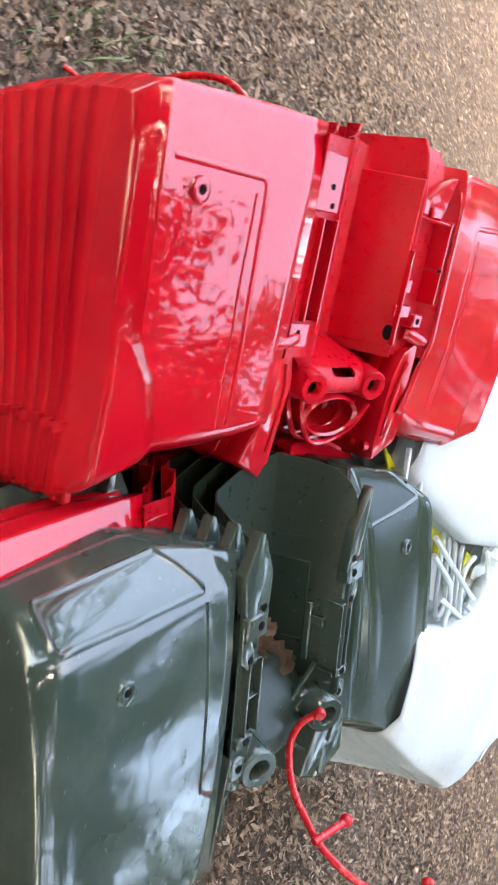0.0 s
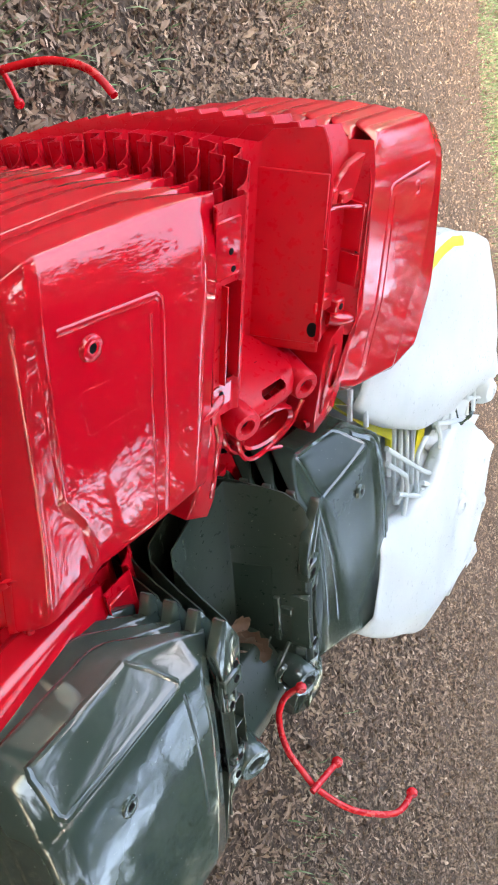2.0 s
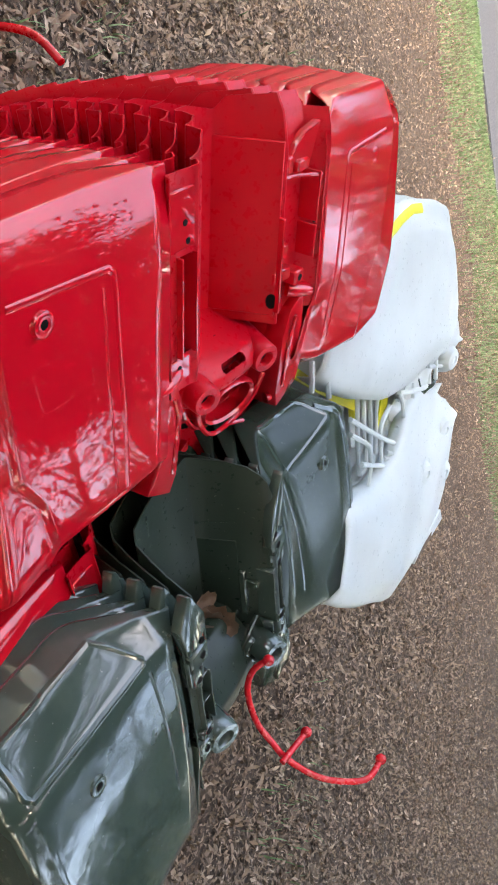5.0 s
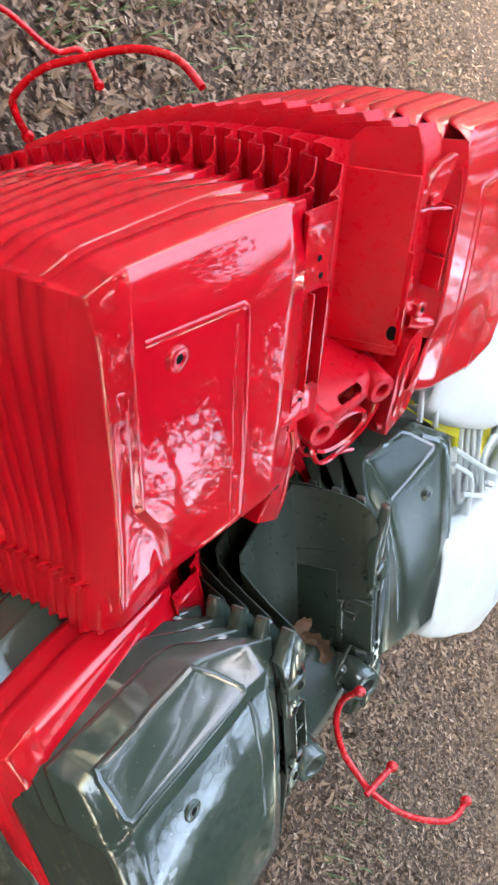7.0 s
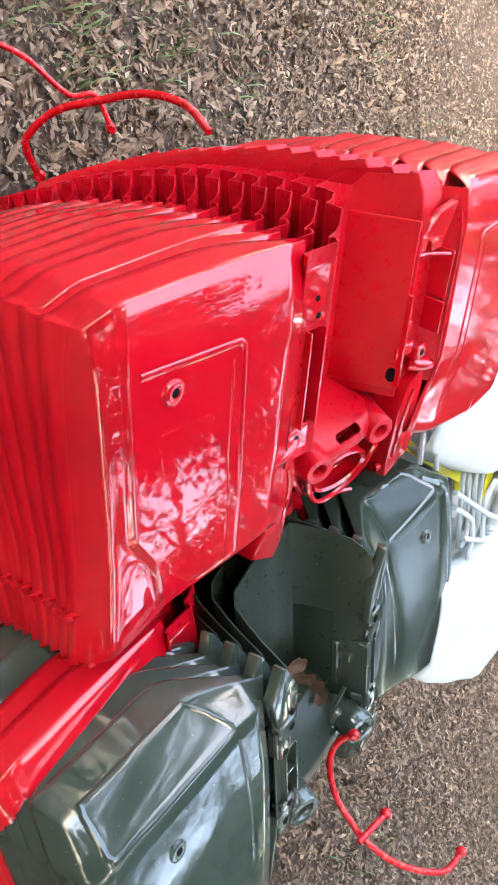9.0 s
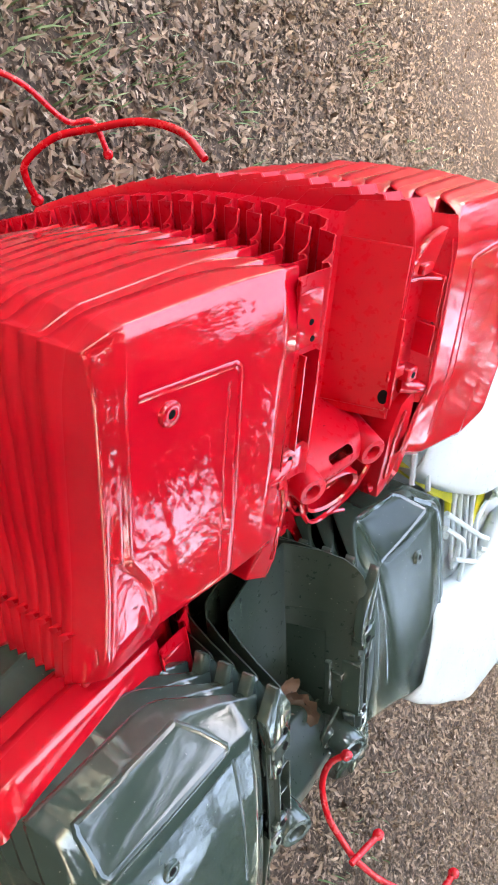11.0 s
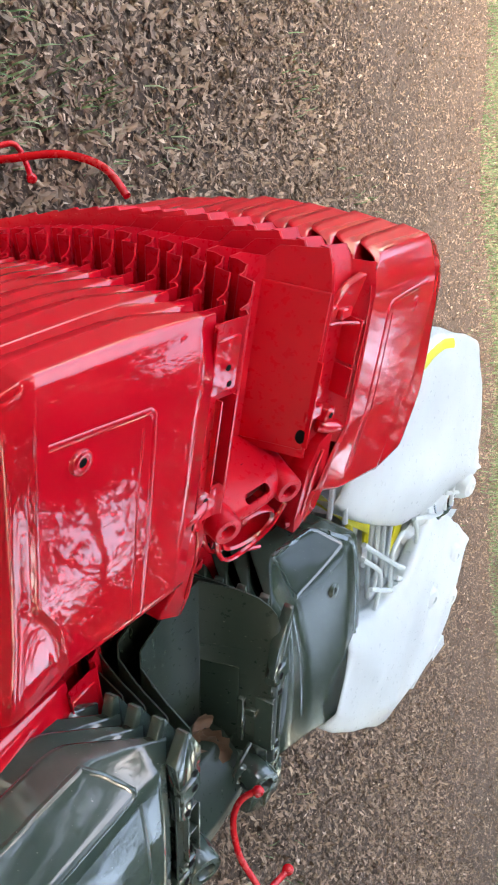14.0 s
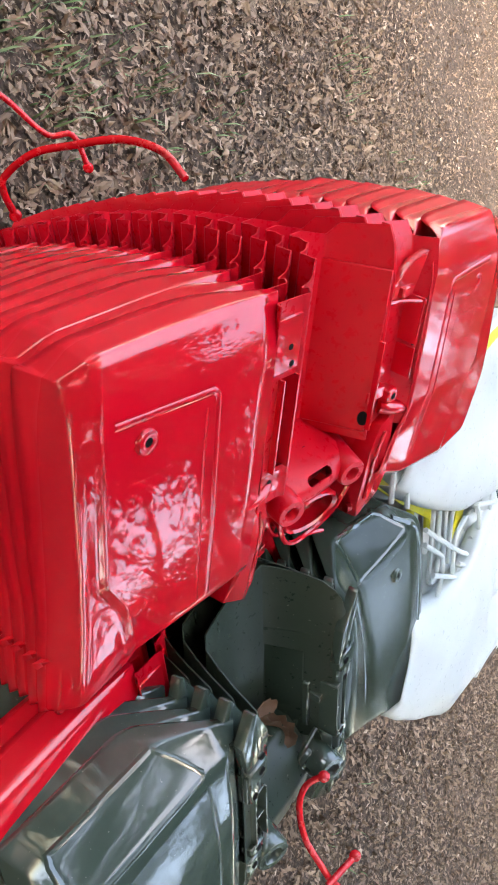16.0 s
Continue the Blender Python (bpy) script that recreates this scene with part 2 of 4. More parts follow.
def loft_mesh(grid, soft_u, soft_v, sign, thick=0.003, steps=4):
    """A moulded shell over a grid of control points (u, a, w): flat facets with rounded folds, thickened inwards."""
    c = np.array(grid, float)
    c[:, :, 1] *= sign
    p = np.einsum("ik,klx,jl->ijx", rail(soft_u, steps), c, rail(soft_v, steps))
    m, n = p.shape[:2]
    bm = bmesh.new()
    vs = [[bm.verts.new(q) for q in row] for row in p]
    for i in range(m - 1):
        for j in range(n - 1):
            bm.faces.new((vs[i][j], vs[i + 1][j], vs[i + 1][j + 1], vs[i][j + 1]))
    bmesh.ops.remove_doubles(bm, verts=bm.verts, dist=0.0004)
    bmesh.ops.recalc_face_normals(bm, faces=bm.faces)
    if sum(f.normal.z * f.calc_area() for f in bm.faces) < 0:
        bmesh.ops.reverse_faces(bm, faces=bm.faces)
    return baked(bm, thick, 0)


def with_skirt(top, front, side, rear, fade=()):
    """The control grid of a panel: its top, with skirts (reach, drop) hung from the front, the outer side and the rear; fade: how much of the front skirt each column has."""
    rows = len(top)
    out = []
    plan = [(0, -o, d, True) for o, d in reversed(front)] + [(i, 0, 0, False) for i in range(rows)] + [(rows - 1, o, d, False) for o, d in rear]
    for i, du, dw, fore in plan:
        row = []
        for j, (u, a, w) in enumerate(top[i]):
            k = fade[j] if fore and j < len(fade) else 1.0
            row.append((u + du * k, a, w - dw * k))
        u, a, w = top[i][-1]
        reach = 0.3 if fore else 0.5 if i == 0 else 1.0
        row += [(u + du * (0.6 if fore else 1.0), a + o * reach, w - max(dw, d)) for o, d in side]
        out.append(row)
    return out


# ---------- the red fender ----------
def red_fender(m, name="red_fender", label="glossy red plastic rear fender nested in a leaning stack", group="red fenders in the stack"):
    ob = thing(name, label, "fender", group, m)
    # rows from the front fold to the rear, columns from the channel out to the rim
    near_top = [
        [(-0.418, 0.228, 0.018), (-0.420, 0.370, 0.012), (-0.410, 0.592, 0.002), (-0.404, 0.612, -0.002), (-0.378, 0.648, -0.022)],
        [(-0.325, 0.242, 0.040), (-0.325, 0.370, 0.036), (-0.325, 0.606, 0.022), (-0.322, 0.617, 0.014), (-0.318, 0.644, -0.004)],
        [(-0.020, 0.250, 0.040), (-0.020, 0.370, 0.036), (-0.010, 0.600, 0.026), (-0.002, 0.611, 0.015), (-0.020, 0.638, 0.004)],
        [(0.060, 0.250, 0.037), (0.060, 0.370, 0.033), (0.062, 0.556, 0.026), (0.070, 0.567, 0.016), (0.070, 0.636, 0.010)],
        [(0.150, 0.250, 0.034), (0.168, 0.360, 0.028), (0.180, 0.530, 0.022), (0.205, 0.545, 0.016), (0.240, 0.645, 0.014)]]
    far_top = [
        [(-0.362, 0.258, 0.042), (-0.400, 0.318, 0.020), (-0.414, 0.350, 0.011), (-0.404, 0.600, -0.006), (-0.396, 0.618, -0.012), (-0.366, 0.690, -0.028)],
        [(-0.325, 0.262, 0.048), (-0.325, 0.330, 0.043), (-0.325, 0.370, 0.040), (-0.300, 0.634, 0.026), (-0.300, 0.646, 0.016), (-0.298, 0.724, -0.002)],
        [(-0.020, 0.266, 0.050), (-0.020, 0.340, 0.046), (-0.020, 0.390, 0.044), (-0.010, 0.644, 0.026), (-0.002, 0.656, 0.016), (-0.020, 0.768, 0.004)],
        [(0.060, 0.252, 0.036), (0.060, 0.330, 0.037), (0.060, 0.370, 0.037), (0.062, 0.606, 0.026), (0.070, 0.618, 0.017), (0.080, 0.776, 0.006)],
        [(0.150, 0.238, 0.028), (0.185, 0.320, 0.028), (0.205, 0.370, 0.028), (0.246, 0.580, 0.018), (0.258, 0.596, 0.013), (0.240, 0.732, 0.008)]]
    for sign in (-1, 1):
        top = near_top if sign < 0 else far_top
        side = [(0.020, 0.038), (0.040, 0.076)] if sign < 0 else [(0.024, 0.028), (0.033, 0.078)]
        grid = with_skirt(top, [(0.002, 0.036), (0.004, 0.072)] if sign < 0 else [(0.002, 0.036), (0.005, 0.074)], side, [(0.026, 0.028), (0.042, 0.066)], (0.15, 1.0) if sign < 0 else (0.0, 0.1, 1.0))
        f = formed("fender_panel", loft_mesh(grid, [0, 0.1, 0.22, 0.30, 0.07, 0.25, 0.22, 0.3, 0], [0, 0.4, 0.03, 0.14, 0.24, 0.1, 0] if sign < 0 else [0, 0.3, 0.25, 0.03, 0.14, 0.14, 0.12, 0], sign, 0.0018), RED if sign < 0 else RED_FAR, ob)
        ridge = ridge_bm(f.data, [(u, sign * a) for u, a in ((-0.301, 0.585), (-0.299, 0.480), (-0.297, 0.388), (-0.288, 0.378), (-0.264, 0.376), (-0.100, 0.372), (0.150, 0.362))], 0.0052, None, 0.0, 0.42)
        part("moulded_ridge", ridge, RED, f)
        part("moulded_ridge", ridge_bm(f.data, [(u, sign * a) for u, a in ((-0.270, 0.400), (-0.100, 0.402), (0.060, 0.396), (0.155, 0.388))], 0.0026), RED, f)
        part("hole_boss", boss_bm((-0.257, sign * 0.526, 0.0275), 0.021, 0.005, (sign * 4, 0, 0)), RED, f)
        part("bolt_hole", disc_bm((-0.257, sign * 0.526, 0.0300), 0.0085), HOLE_SHADE, f)
        frame_bm = ridge_bm(f.data, [(u, sign * a) for u, a in ((-0.188, 0.446), (-0.190, 0.552), (-0.184, 0.556), (-0.110, 0.543), (-0.106, 0.536), (-0.112, 0.440), (-0.118, 0.434), (-0.180, 0.440), (-0.188, 0.446))], 0.0006, None, 0.0, 0.35)
        part("label_frame", frame_bm, RED, f)
        wing = bmesh.new()
        pts = [(-0.020, 0.250, 0.032), (0.010, 0.205, 0.028), (0.075, 0.184, 0.024), (0.235, 0.192, 0.012), (0.283, 0.208, 0.006), (0.240, 0.285, 0.010), (0.160, 0.268, 0.026)]
        wing.faces.new([wing.verts.new((u, sign * a, w)) for u, a, w in pts])
        low = bmesh.ops.extrude_face_region(wing, geom=list(wing.faces))
        bmesh.ops.translate(wing, vec=(0.006, 0, -0.052), verts=[v for v in low["geom"] if isinstance(v, bmesh.types.BMVert)])
        soften(wing, 0.005, 2)
        part("wing_bracket", wing, RED, f)
        part("wing_tab", boss_bm((0.250, sign * 0.186, -0.012), 0.011, 0.010, (sign * -70, 0, 0)), RED, f)
        part("wing_rib", tube_bm([(0.03, sign * 0.222, 0.031), (0.09, sign * 0.208, 0.027), (0.22, sign * 0.212, 0.015)], 0.004, 6), RED, f)
        tab = bmesh.new()
        box_bm((0.268, sign * 0.650 - 0.009, -0.066), (0.298, sign * 0.650 + 0.009, -0.040), tab, 0.004)
        part("corner_tab", tab, RED, f)
        if sign < 0:
            tooth, shell = bmesh.new(), BVHTree.FromPolygons([v.co for v in f.data.vertices], [tuple(p.vertices) for p in f.data.polygons])
            at = [shell.ray_cast(Vector((u, -1.0, w)), Vector((0, 1, 0)))[0] or Vector((u, -0.70, w)) for u, w in ((0.150, -0.056), (0.170, -0.055), (0.151, -0.034))]
            low = [tooth.verts.new(p + Vector((0, 0.006, 0))) for p in at]
            out = [tooth.verts.new(p + Vector((0, d, e))) for p, d, e in zip(at, (-0.019, -0.010, -0.005), (-0.001, -0.001, -0.006))]
            tooth.faces.new(low)
            tooth.faces.new(out[::-1])
            for j in range(3):
                tooth.faces.new((low[j - 1], low[j], out[j], out[j - 1]))
            bmesh.ops.recalc_face_normals(tooth, faces=list(tooth.faces))
            part("edge_tab", tooth, RED, f)
    near = [(0.240, 0.038), (0.236, 0.026), (0.205, 0.026), (0.166, 0.028), (0.156, 0.036), (0.148, 0.022)]
    for k in range(21):
        q = k / 20
        lobe = abs(math.sin(2 * math.pi * q ** 0.85)) ** 0.55 + (0.25 if k in (5, 15) else 0)
        near.append((0.156 - 0.116 * q - 0.024 * lobe, 0.014 - 0.122 * q + 0.012 * lobe))
    near += [(0.030, -0.110), (0.0, -0.112)]
    far = [(0.272, 0.050), (0.262, 0.040), (0.240, 0.006), (0.160, -0.004), (0.152, 0.000), (0.147, 0.026), (0.138, 0.028), (0.088, -0.086), (0.076, -0.106)]
    stations = [(-0.436, -0.026, 0.030), (-0.410, -0.018, 0.014), (-0.378, -0.008, 0.006), (-0.345, 0), (-0.300, 0), (-0.250, 0), (-0.150, 0), (-0.055, 0), (0.0, 0), (0.02, 0)]
    part("seat_channel", channel_bm(stations, near, far, [(-0.25, -0.055, -0.206, -0.166), (-0.44, -0.405, 0.245, 0.28)], 0.0026, ((-0.165, -0.13, -0.100, 0.000, 0.020, 0.068, 0.079, 0.100, 0.135, 0.150, 0.165, 0.19), (-1.4, -0.8, 0.1, 0.1, -2.7, -2.7, 0.1, 0.7, 0.8, 0.6, 0.4, 0.2))), RED_MATT, ob)
    # gusset and cross rib at the front of the tray
    gusset = bmesh.new()
    gusset.faces.new([gusset.verts.new(p) for p in ((-0.300, 0.150, 0.006), (-0.296, 0.240, 0.020), (-0.392, 0.250, 0.034), (-0.372, 0.214, 0.020))])
    low = bmesh.ops.extrude_face_region(gusset, geom=list(gusset.faces))
    bmesh.ops.translate(gusset, vec=(0, 0, -0.020), verts=[v for v in low["geom"] if isinstance(v, bmesh.types.BMVert)])
    soften(gusset, 0.002, 1)
    part("gusset", gusset, RED, ob)
    part("cross_rib", tube_bm([(-0.296, 0.146, 0.016), (-0.292, 0.200, 0.026), (-0.288, 0.246, 0.050)], 0.0035, 6), RED, ob)
    for u0, u1 in ((-0.296, -0.190), (-0.182, -0.110)):
        part("tray_wall", box_bm((u0, 0.236, 0.0), (u1, 0.2405, 0.052), None, 0.001), RED, ob)
    # ledge on the far wall, and the upright lips of the slot
    ledge = bmesh.new()
    ledge.faces.new([ledge.verts.new(p) for p in ((-0.372, 0.0755, -0.116), (-0.372, 0.1375, 0.022), (-0.002, 0.1375, 0.022), (-0.002, 0.0755, -0.116))])
    up = bmesh.ops.extrude_face_region(ledge, geom=list(ledge.faces))
    bmesh.ops.translate(ledge, vec=(0, -0.0060, 0.0030), verts=[v for v in up["geom"] if isinstance(v, bmesh.types.BMVert)])
    soften(ledge, 0.002, 1)
    part("wall_ledge", ledge, RED_MATT, ob)
    for v in (-0.207, -0.165):
        part("slot_lip", box_bm((-0.252, v - 0.002, 0.0), (-0.053, v + 0.002, 0.040), None, 0.001), RED, ob)
    block = bmesh.new()
    rows = []
    for u, w, half in ((-0.015, -0.122, 0.085), (0.008, -0.085, 0.098), (0.030, -0.035, 0.112), (0.050, 0.006, 0.124), (0.066, 0.020, 0.128), (0.090, 0.022, 0.122), (0.100, 0.014, 0.105), (0.102, -0.004, 0.102)):
        rows.append([block.verts.new((u, v * half - 0.005, w - 0.02 * abs(v) ** 3)) for v in (-1, -0.62, -0.30, 0.34, 0.62, 1)])
    for a, b in zip(rows, rows[1:]):
        for j in range(5):
            if a is rows[3] and j == 2:
                continue
            block.faces.new((a[j], b[j], b[j + 1], a[j + 1]))
    soften(block, 0.006, 2, 14)
    thicken(block, 0.004)
    blk = part("mount_block", block, RED_MATT, ob)
    for v in (-0.114, 0.103):
        part("boss", lathe_bm([(0.044, -0.09), (0.037, -0.02), (0.034, 0.022), (0.031, 0.026), (0.018, 0.026), (0.015, 0.022), (0.015, -0.02), (0, -0.02)], pose(0.082, v, 0.012, 16, 6, 0), 24), RED_MATT, blk)
        part("bolt_hole", disc_bm((0.084, v - 0.001, 0.018), 0.014, (16, 6, 0)), HOLE_SHADE, blk)
    part("cup", lathe_bm([(0.052, 0.0), (0.058, 0.006), (0.064, -0.002), (0.062, -0.04), (0.050, -0.10), (0.0, -0.11)], pose(0.160, 0.0, 0.004, 6, 10, 0) @ Matrix.Diagonal((0.80, 1.40, 1, 1)), 24), RED, blk)
    part("wire_loop", tube_bm([(0.105, -0.128, 0.012), (0.160, -0.114, 0.016), (0.212, -0.06, 0.004), (0.218, 0.005, 0.004), (0.185, 0.075, 0.014), (0.130, 0.110, 0.022)], 0.006, 6), RED, blk)
    part("wire_stub", tube_bm([(0.218, 0.0, 0.004), (0.240, 0.060, 0.006)], 0.005, 6), RED, blk)
    for u, v, w in ((0.024, 0.015, -0.046), (-0.006, -0.060, -0.104), (0.03, 0.075, -0.042)):
        part("bolt_hole", disc_bm((u, v, w + 0.004), 0.008, (0, -62, 0)), HOLE_SHADE, blk)
    part("clip", box_bm((-0.045, -0.205, 0.018), (-0.004, -0.150, 0.026), None, 0.003), RED, ob)
    part("strip_plate", box_bm((-0.370, -0.232, 0.020), (-0.262, -0.160, 0.030), None, 0.003), RED, ob)
    part("strip_plate", box_bm((-0.050, -0.236, 0.020), (0.000, -0.172, 0.029), None, 0.003), RED, ob)
    # fittings in the tray beside the far wall
    for lo, hi in (((-0.160, 0.132, -0.004), (-0.126, 0.166, 0.030)), ((-0.102, 0.128, -0.004), (-0.070, 0.190, 0.026)), ((-0.084, 0.196, -0.004), (-0.050, 0.232, 0.036)), ((-0.335, 0.152, -0.004), (-0.300, 0.176, 0.022)), ((-0.322, 0.190, -0.004), (-0.296, 0.232, 0.026)), ((-0.215, 0.156, -0.004), (-0.176, 0.170, 0.014))):
        part("clip", box_bm(lo, hi, None, 0.004), RED, ob)
    part("wall_lip", box_bm((-0.222, 0.131, 0.018), (-0.010, 0.137, 0.037), None, 0.002), RED, ob)
    part("capsule", tube_bm([(-0.034, 0.205, 0.010), (-0.030, 0.225, 0.024), (-0.018, 0.275, 0.030), (-0.006, 0.330, 0.026), (-0.004, 0.345, 0.016)], 0.017, 12), RED, ob)
    part("capsule", tube_bm([(-0.020, -0.196, 0.010), (-0.018, -0.208, 0.024), (-0.012, -0.236, 0.030), (-0.006, -0.262, 0.028), (-0.005, -0.272, 0.020)], 0.013, 12), RED, ob)
    for u, v, w in ((-0.19, 0.2465, 0.0415), (-0.153, 0.2465, 0.0415), (-0.067, 0.214, 0.0365), (-0.196, 0.142, 0.0285)):
        part("bolt_hole", disc_bm((u, v, w), 0.0075), HOLE_SHADE, ob)
    for u, v, w in ((-0.310, -0.190, 0.0305), (-0.276, -0.182, 0.0305), (-0.030, -0.205, 0.0295), (-0.022, -0.168, 0.0265),):
        part("bolt_hole", disc_bm((u, v, w), 0.006), HOLE_SHADE, ob)
    part("drain_hole", lathe_bm([(0.016, -0.001), (0.016, 0.0015), (0, 0.0015)], pose(-0.036, 0.1290, 0.0180, 66, 0, 0) @ Matrix.Diagonal((1.1, 0.75, 1, 1)), 14), HOLE_SHADE, ob)
    return ob


def basis(o, x, y):
    y = Vector(y).normalized()
    x = Vector(x)
    x = (x - y * x.dot(y)).normalized()
    m = Matrix((x, y, x.cross(y))).transposed().to_4x4()
    m.translation = o
    return m


RED_TOP = basis((-0.0933, 1.7773, 0.8697), (0.9235, 0.0682, -0.3774), (0.0207, 0.9737, 0.2267))


def lean(m, gap, ry, rx):
    """The next piece down a nested stack: a gap lower along the stack, turned a little towards level."""
    return m @ pose(0, 0, -gap, rx, ry, 0)


def lowest(m, left, right, half, deep):
    return min((m @ Vector((u, v, -deep))).z for u in (left, right) for v in (-half, half))


first = red_fender(RED_TOP)
m = RED_TOP
for i in range(19):
    m = lean(m, 0.0455, -1.6 if i < 13 else 0, -1.0 if i < 13 else 0)
    if lowest(m, -0.47, 0.27, 0.68, 0.12) < 0.0:
        break
    copy_thing(first, m @ pose(random.uniform(-0.003, 0.003), random.uniform(-0.003, 0.003), 0, 0, 0, random.uniform(-0.3, 0.3)))


# ---------- the green fender ----------
def green_fender(m, material=GREEN, name="green_fender", label="dark green plastic rear fender nested in a stack", group="green fenders in the stack"):
    ob = thing(name, label, "fender", group, m)
    near_top = [
        [(-0.162, 0.196, -0.022), (-0.184, 0.338, -0.098), (-0.152, 0.585, -0.112), (-0.142, 0.618, -0.120)],
        [(-0.112, 0.232, 0.002), (-0.122, 0.296, -0.008), (-0.106, 0.612, -0.020), (-0.094, 0.652, -0.042)],
        [(0.060, 0.236, 0.010), (0.060, 0.288, 0.006), (0.040, 0.622, 0.004), (0.040, 0.660, -0.014)],
        [(0.270, 0.238, 0.006), (0.280, 0.290, 0.008), (0.300, 0.622, 0.012), (0.300, 0.662, -0.006)],
        [(0.480, 0.250, 0.002), (0.490, 0.350, 0.000), (0.530, 0.590, 0.004), (0.550, 0.630, -0.010)]]
    far_top = [
        [(-0.166, 0.206, -0.026), (-0.200, 0.332, -0.099), (-0.142, 0.562, -0.100), (-0.122, 0.632, -0.106)],
        [(-0.100, 0.234, -0.002), (-0.040, 0.388, -0.060), (-0.076, 0.616, -0.032), (-0.042, 0.728, -0.046)],
        [(0.080, 0.236, 0.000), (0.190, 0.452, -0.046), (0.150, 0.664, -0.028), (0.162, 0.798, -0.048)],
        [(0.250, 0.240, -0.010), (0.320, 0.478, -0.038), (0.340, 0.690, -0.028), (0.400, 0.832, -0.046)],
        [(0.400, 0.268, -0.030), (0.530, 0.500, -0.034), (0.640, 0.680, -0.030), (0.715, 0.838, -0.046)]]
    for sign in (-1, 1):
        grid = with_skirt(near_top if sign < 0 else far_top, [(0.006, 0.050), (0.010, 0.082)], [(0.006, 0.048), (0.010, 0.078)], [(0.016, 0.030), (0.026, 0.066)], (0.08, 0.85))
        f = formed("fender_panel", loft_mesh(grid, [0, 0.3, 0.26, 0.20, 0.3, 0.3, 0.25 if sign < 0 else 0.10, 0.3, 0], [0, 0.16, 0.12, 0.42 if sign < 0 else 0.16, 0.3, 0], sign, 0.002), GREEN_DUSTY_DIM if sign > 0 and material is GREEN else material, ob)
        frame_line = ((-0.181, 0.344), (-0.160, 0.322), (-0.128, 0.300), (-0.120, 0.304), (-0.114, 0.450), (-0.110, 0.600), (-0.116, 0.606), (-0.148, 0.588), (-0.154, 0.578), (-0.168, 0.460), (-0.181, 0.344)) if sign < 0 else ((-0.194, 0.340), (-0.130, 0.360), (-0.052, 0.386), (-0.046, 0.396), (-0.058, 0.490), (-0.078, 0.604), (-0.086, 0.610), (-0.136, 0.562), (-0.146, 0.545), (-0.172, 0.440), (-0.194, 0.340))
        part("moulded_ridge", ridge_bm(f.data, [(u, sign * a) for u, a in frame_line], 0.0050), material, f)
        for line, size in (((((-0.100, 0.300), (0.060, 0.296), (0.270, 0.298)), 0.0035),) if sign < 0 else ((((-0.060, 0.300), (0.120, 0.318), (0.330, 0.345)), 0.0050), (((-0.050, 0.345), (0.150, 0.392), (0.380, 0.420)), 0.0045))):
            part("moulded_ridge", ridge_bm(f.data, [(u, sign * a) for u, a in line], size), material, f)
        if sign > 0:
            part("rim_ridge", ridge_bm(f.data, [(-0.112, 0.600), (-0.056, 0.676), (0.030, 0.718), (0.165, 0.752), (0.390, 0.778), (0.640, 0.778)], 0.0075), material, f)
        hu, ha, hw = (-0.015, 0.492, -0.003) if sign < 0 else (0.046, 0.572, -0.034)
        part("hole_boss", boss_bm((hu, sign * ha, hw), 0.020, 0.004, (0, -3, 0)), material, f)
        part("bolt_hole", disc_bm((hu, sign * ha, hw + 0.0022), 0.0085), HOLE_SHADE, f)
        wing = bmesh.new()
        pts = [(0.24, 0.215, 0.012), (0.47, 0.245, 0.0), (0.53, 0.200, -0.03), (0.52, 0.165, -0.05), (0.26, 0.185, 0.0)]
        wing.faces.new([wing.verts.new((u, sign * a, w)) for u, a, w in pts])
        low = bmesh.ops.extrude_face_region(wing, geom=list(wing.faces))
        bmesh.ops.translate(wing, vec=(0.0, 0, -0.06), verts=[v for v in low["geom"] if isinstance(v, bmesh.types.BMVert)])
        soften(wing, 0.005, 2)
        part("wing_bracket", wing, material, f)
    near = [(0.215, 0.008), (0.210, 0.0), (0.185, 0.004), (0.165, 0.012), (0.152, 0.002), (0.146, -0.028), (0.138, -0.066), (0.126, -0.106), (0.112, -0.146), (0.088, -0.166), (0.0, -0.170)]
    far = [(0.215, 0.008), (0.205, 0.002), (0.185, 0.006), (0.172, 0.016), (0.166, 0.012), (0.160, -0.004), (0.150, -0.030), (0.138, -0.075), (0.112, -0.160)]
    stations = [(-0.130, -0.130), (-0.100, -0.070), (-0.05, -0.01), (0.06, 0), (0.15, 0), (0.20, 0), (0.22, 0), (0.27, 0)]
    part("seat_channel", channel_bm(stations, near, far, [(0.06, 0.20, -0.185, -0.152)], 0.003, ((-0.165, -0.150, -0.138, -0.112, -0.088, 0.0, 0.08, 0.12, 0.145, 0.158, 0.167, 0.173), (0.0, 0.20, 0.34, 0.55, 0.64, 0.86, 0.97, 1.0, 0.95, 0.78, 0.5, 0.1))), GREEN_MATT_SHADE if material is GREEN else material, ob)
    panel = bmesh.new()
    panel.faces.new([panel.verts.new(p) for p in ((-0.03, 0.139, -0.066), (0.155, 0.139, -0.066), (0.155, 0.113, -0.156), (-0.03, 0.113, -0.156))])
    up = bmesh.ops.extrude_face_region(panel, geom=list(panel.faces))
    bmesh.ops.translate(panel, vec=(0, -0.003, 0.001), verts=[v for v in up["geom"] if isinstance(v, bmesh.types.BMVert)])
    soften(panel, 0.002, 1)
    part("wall_panel", panel, GREEN_MATT_SHADE if material is GREEN else material, ob)
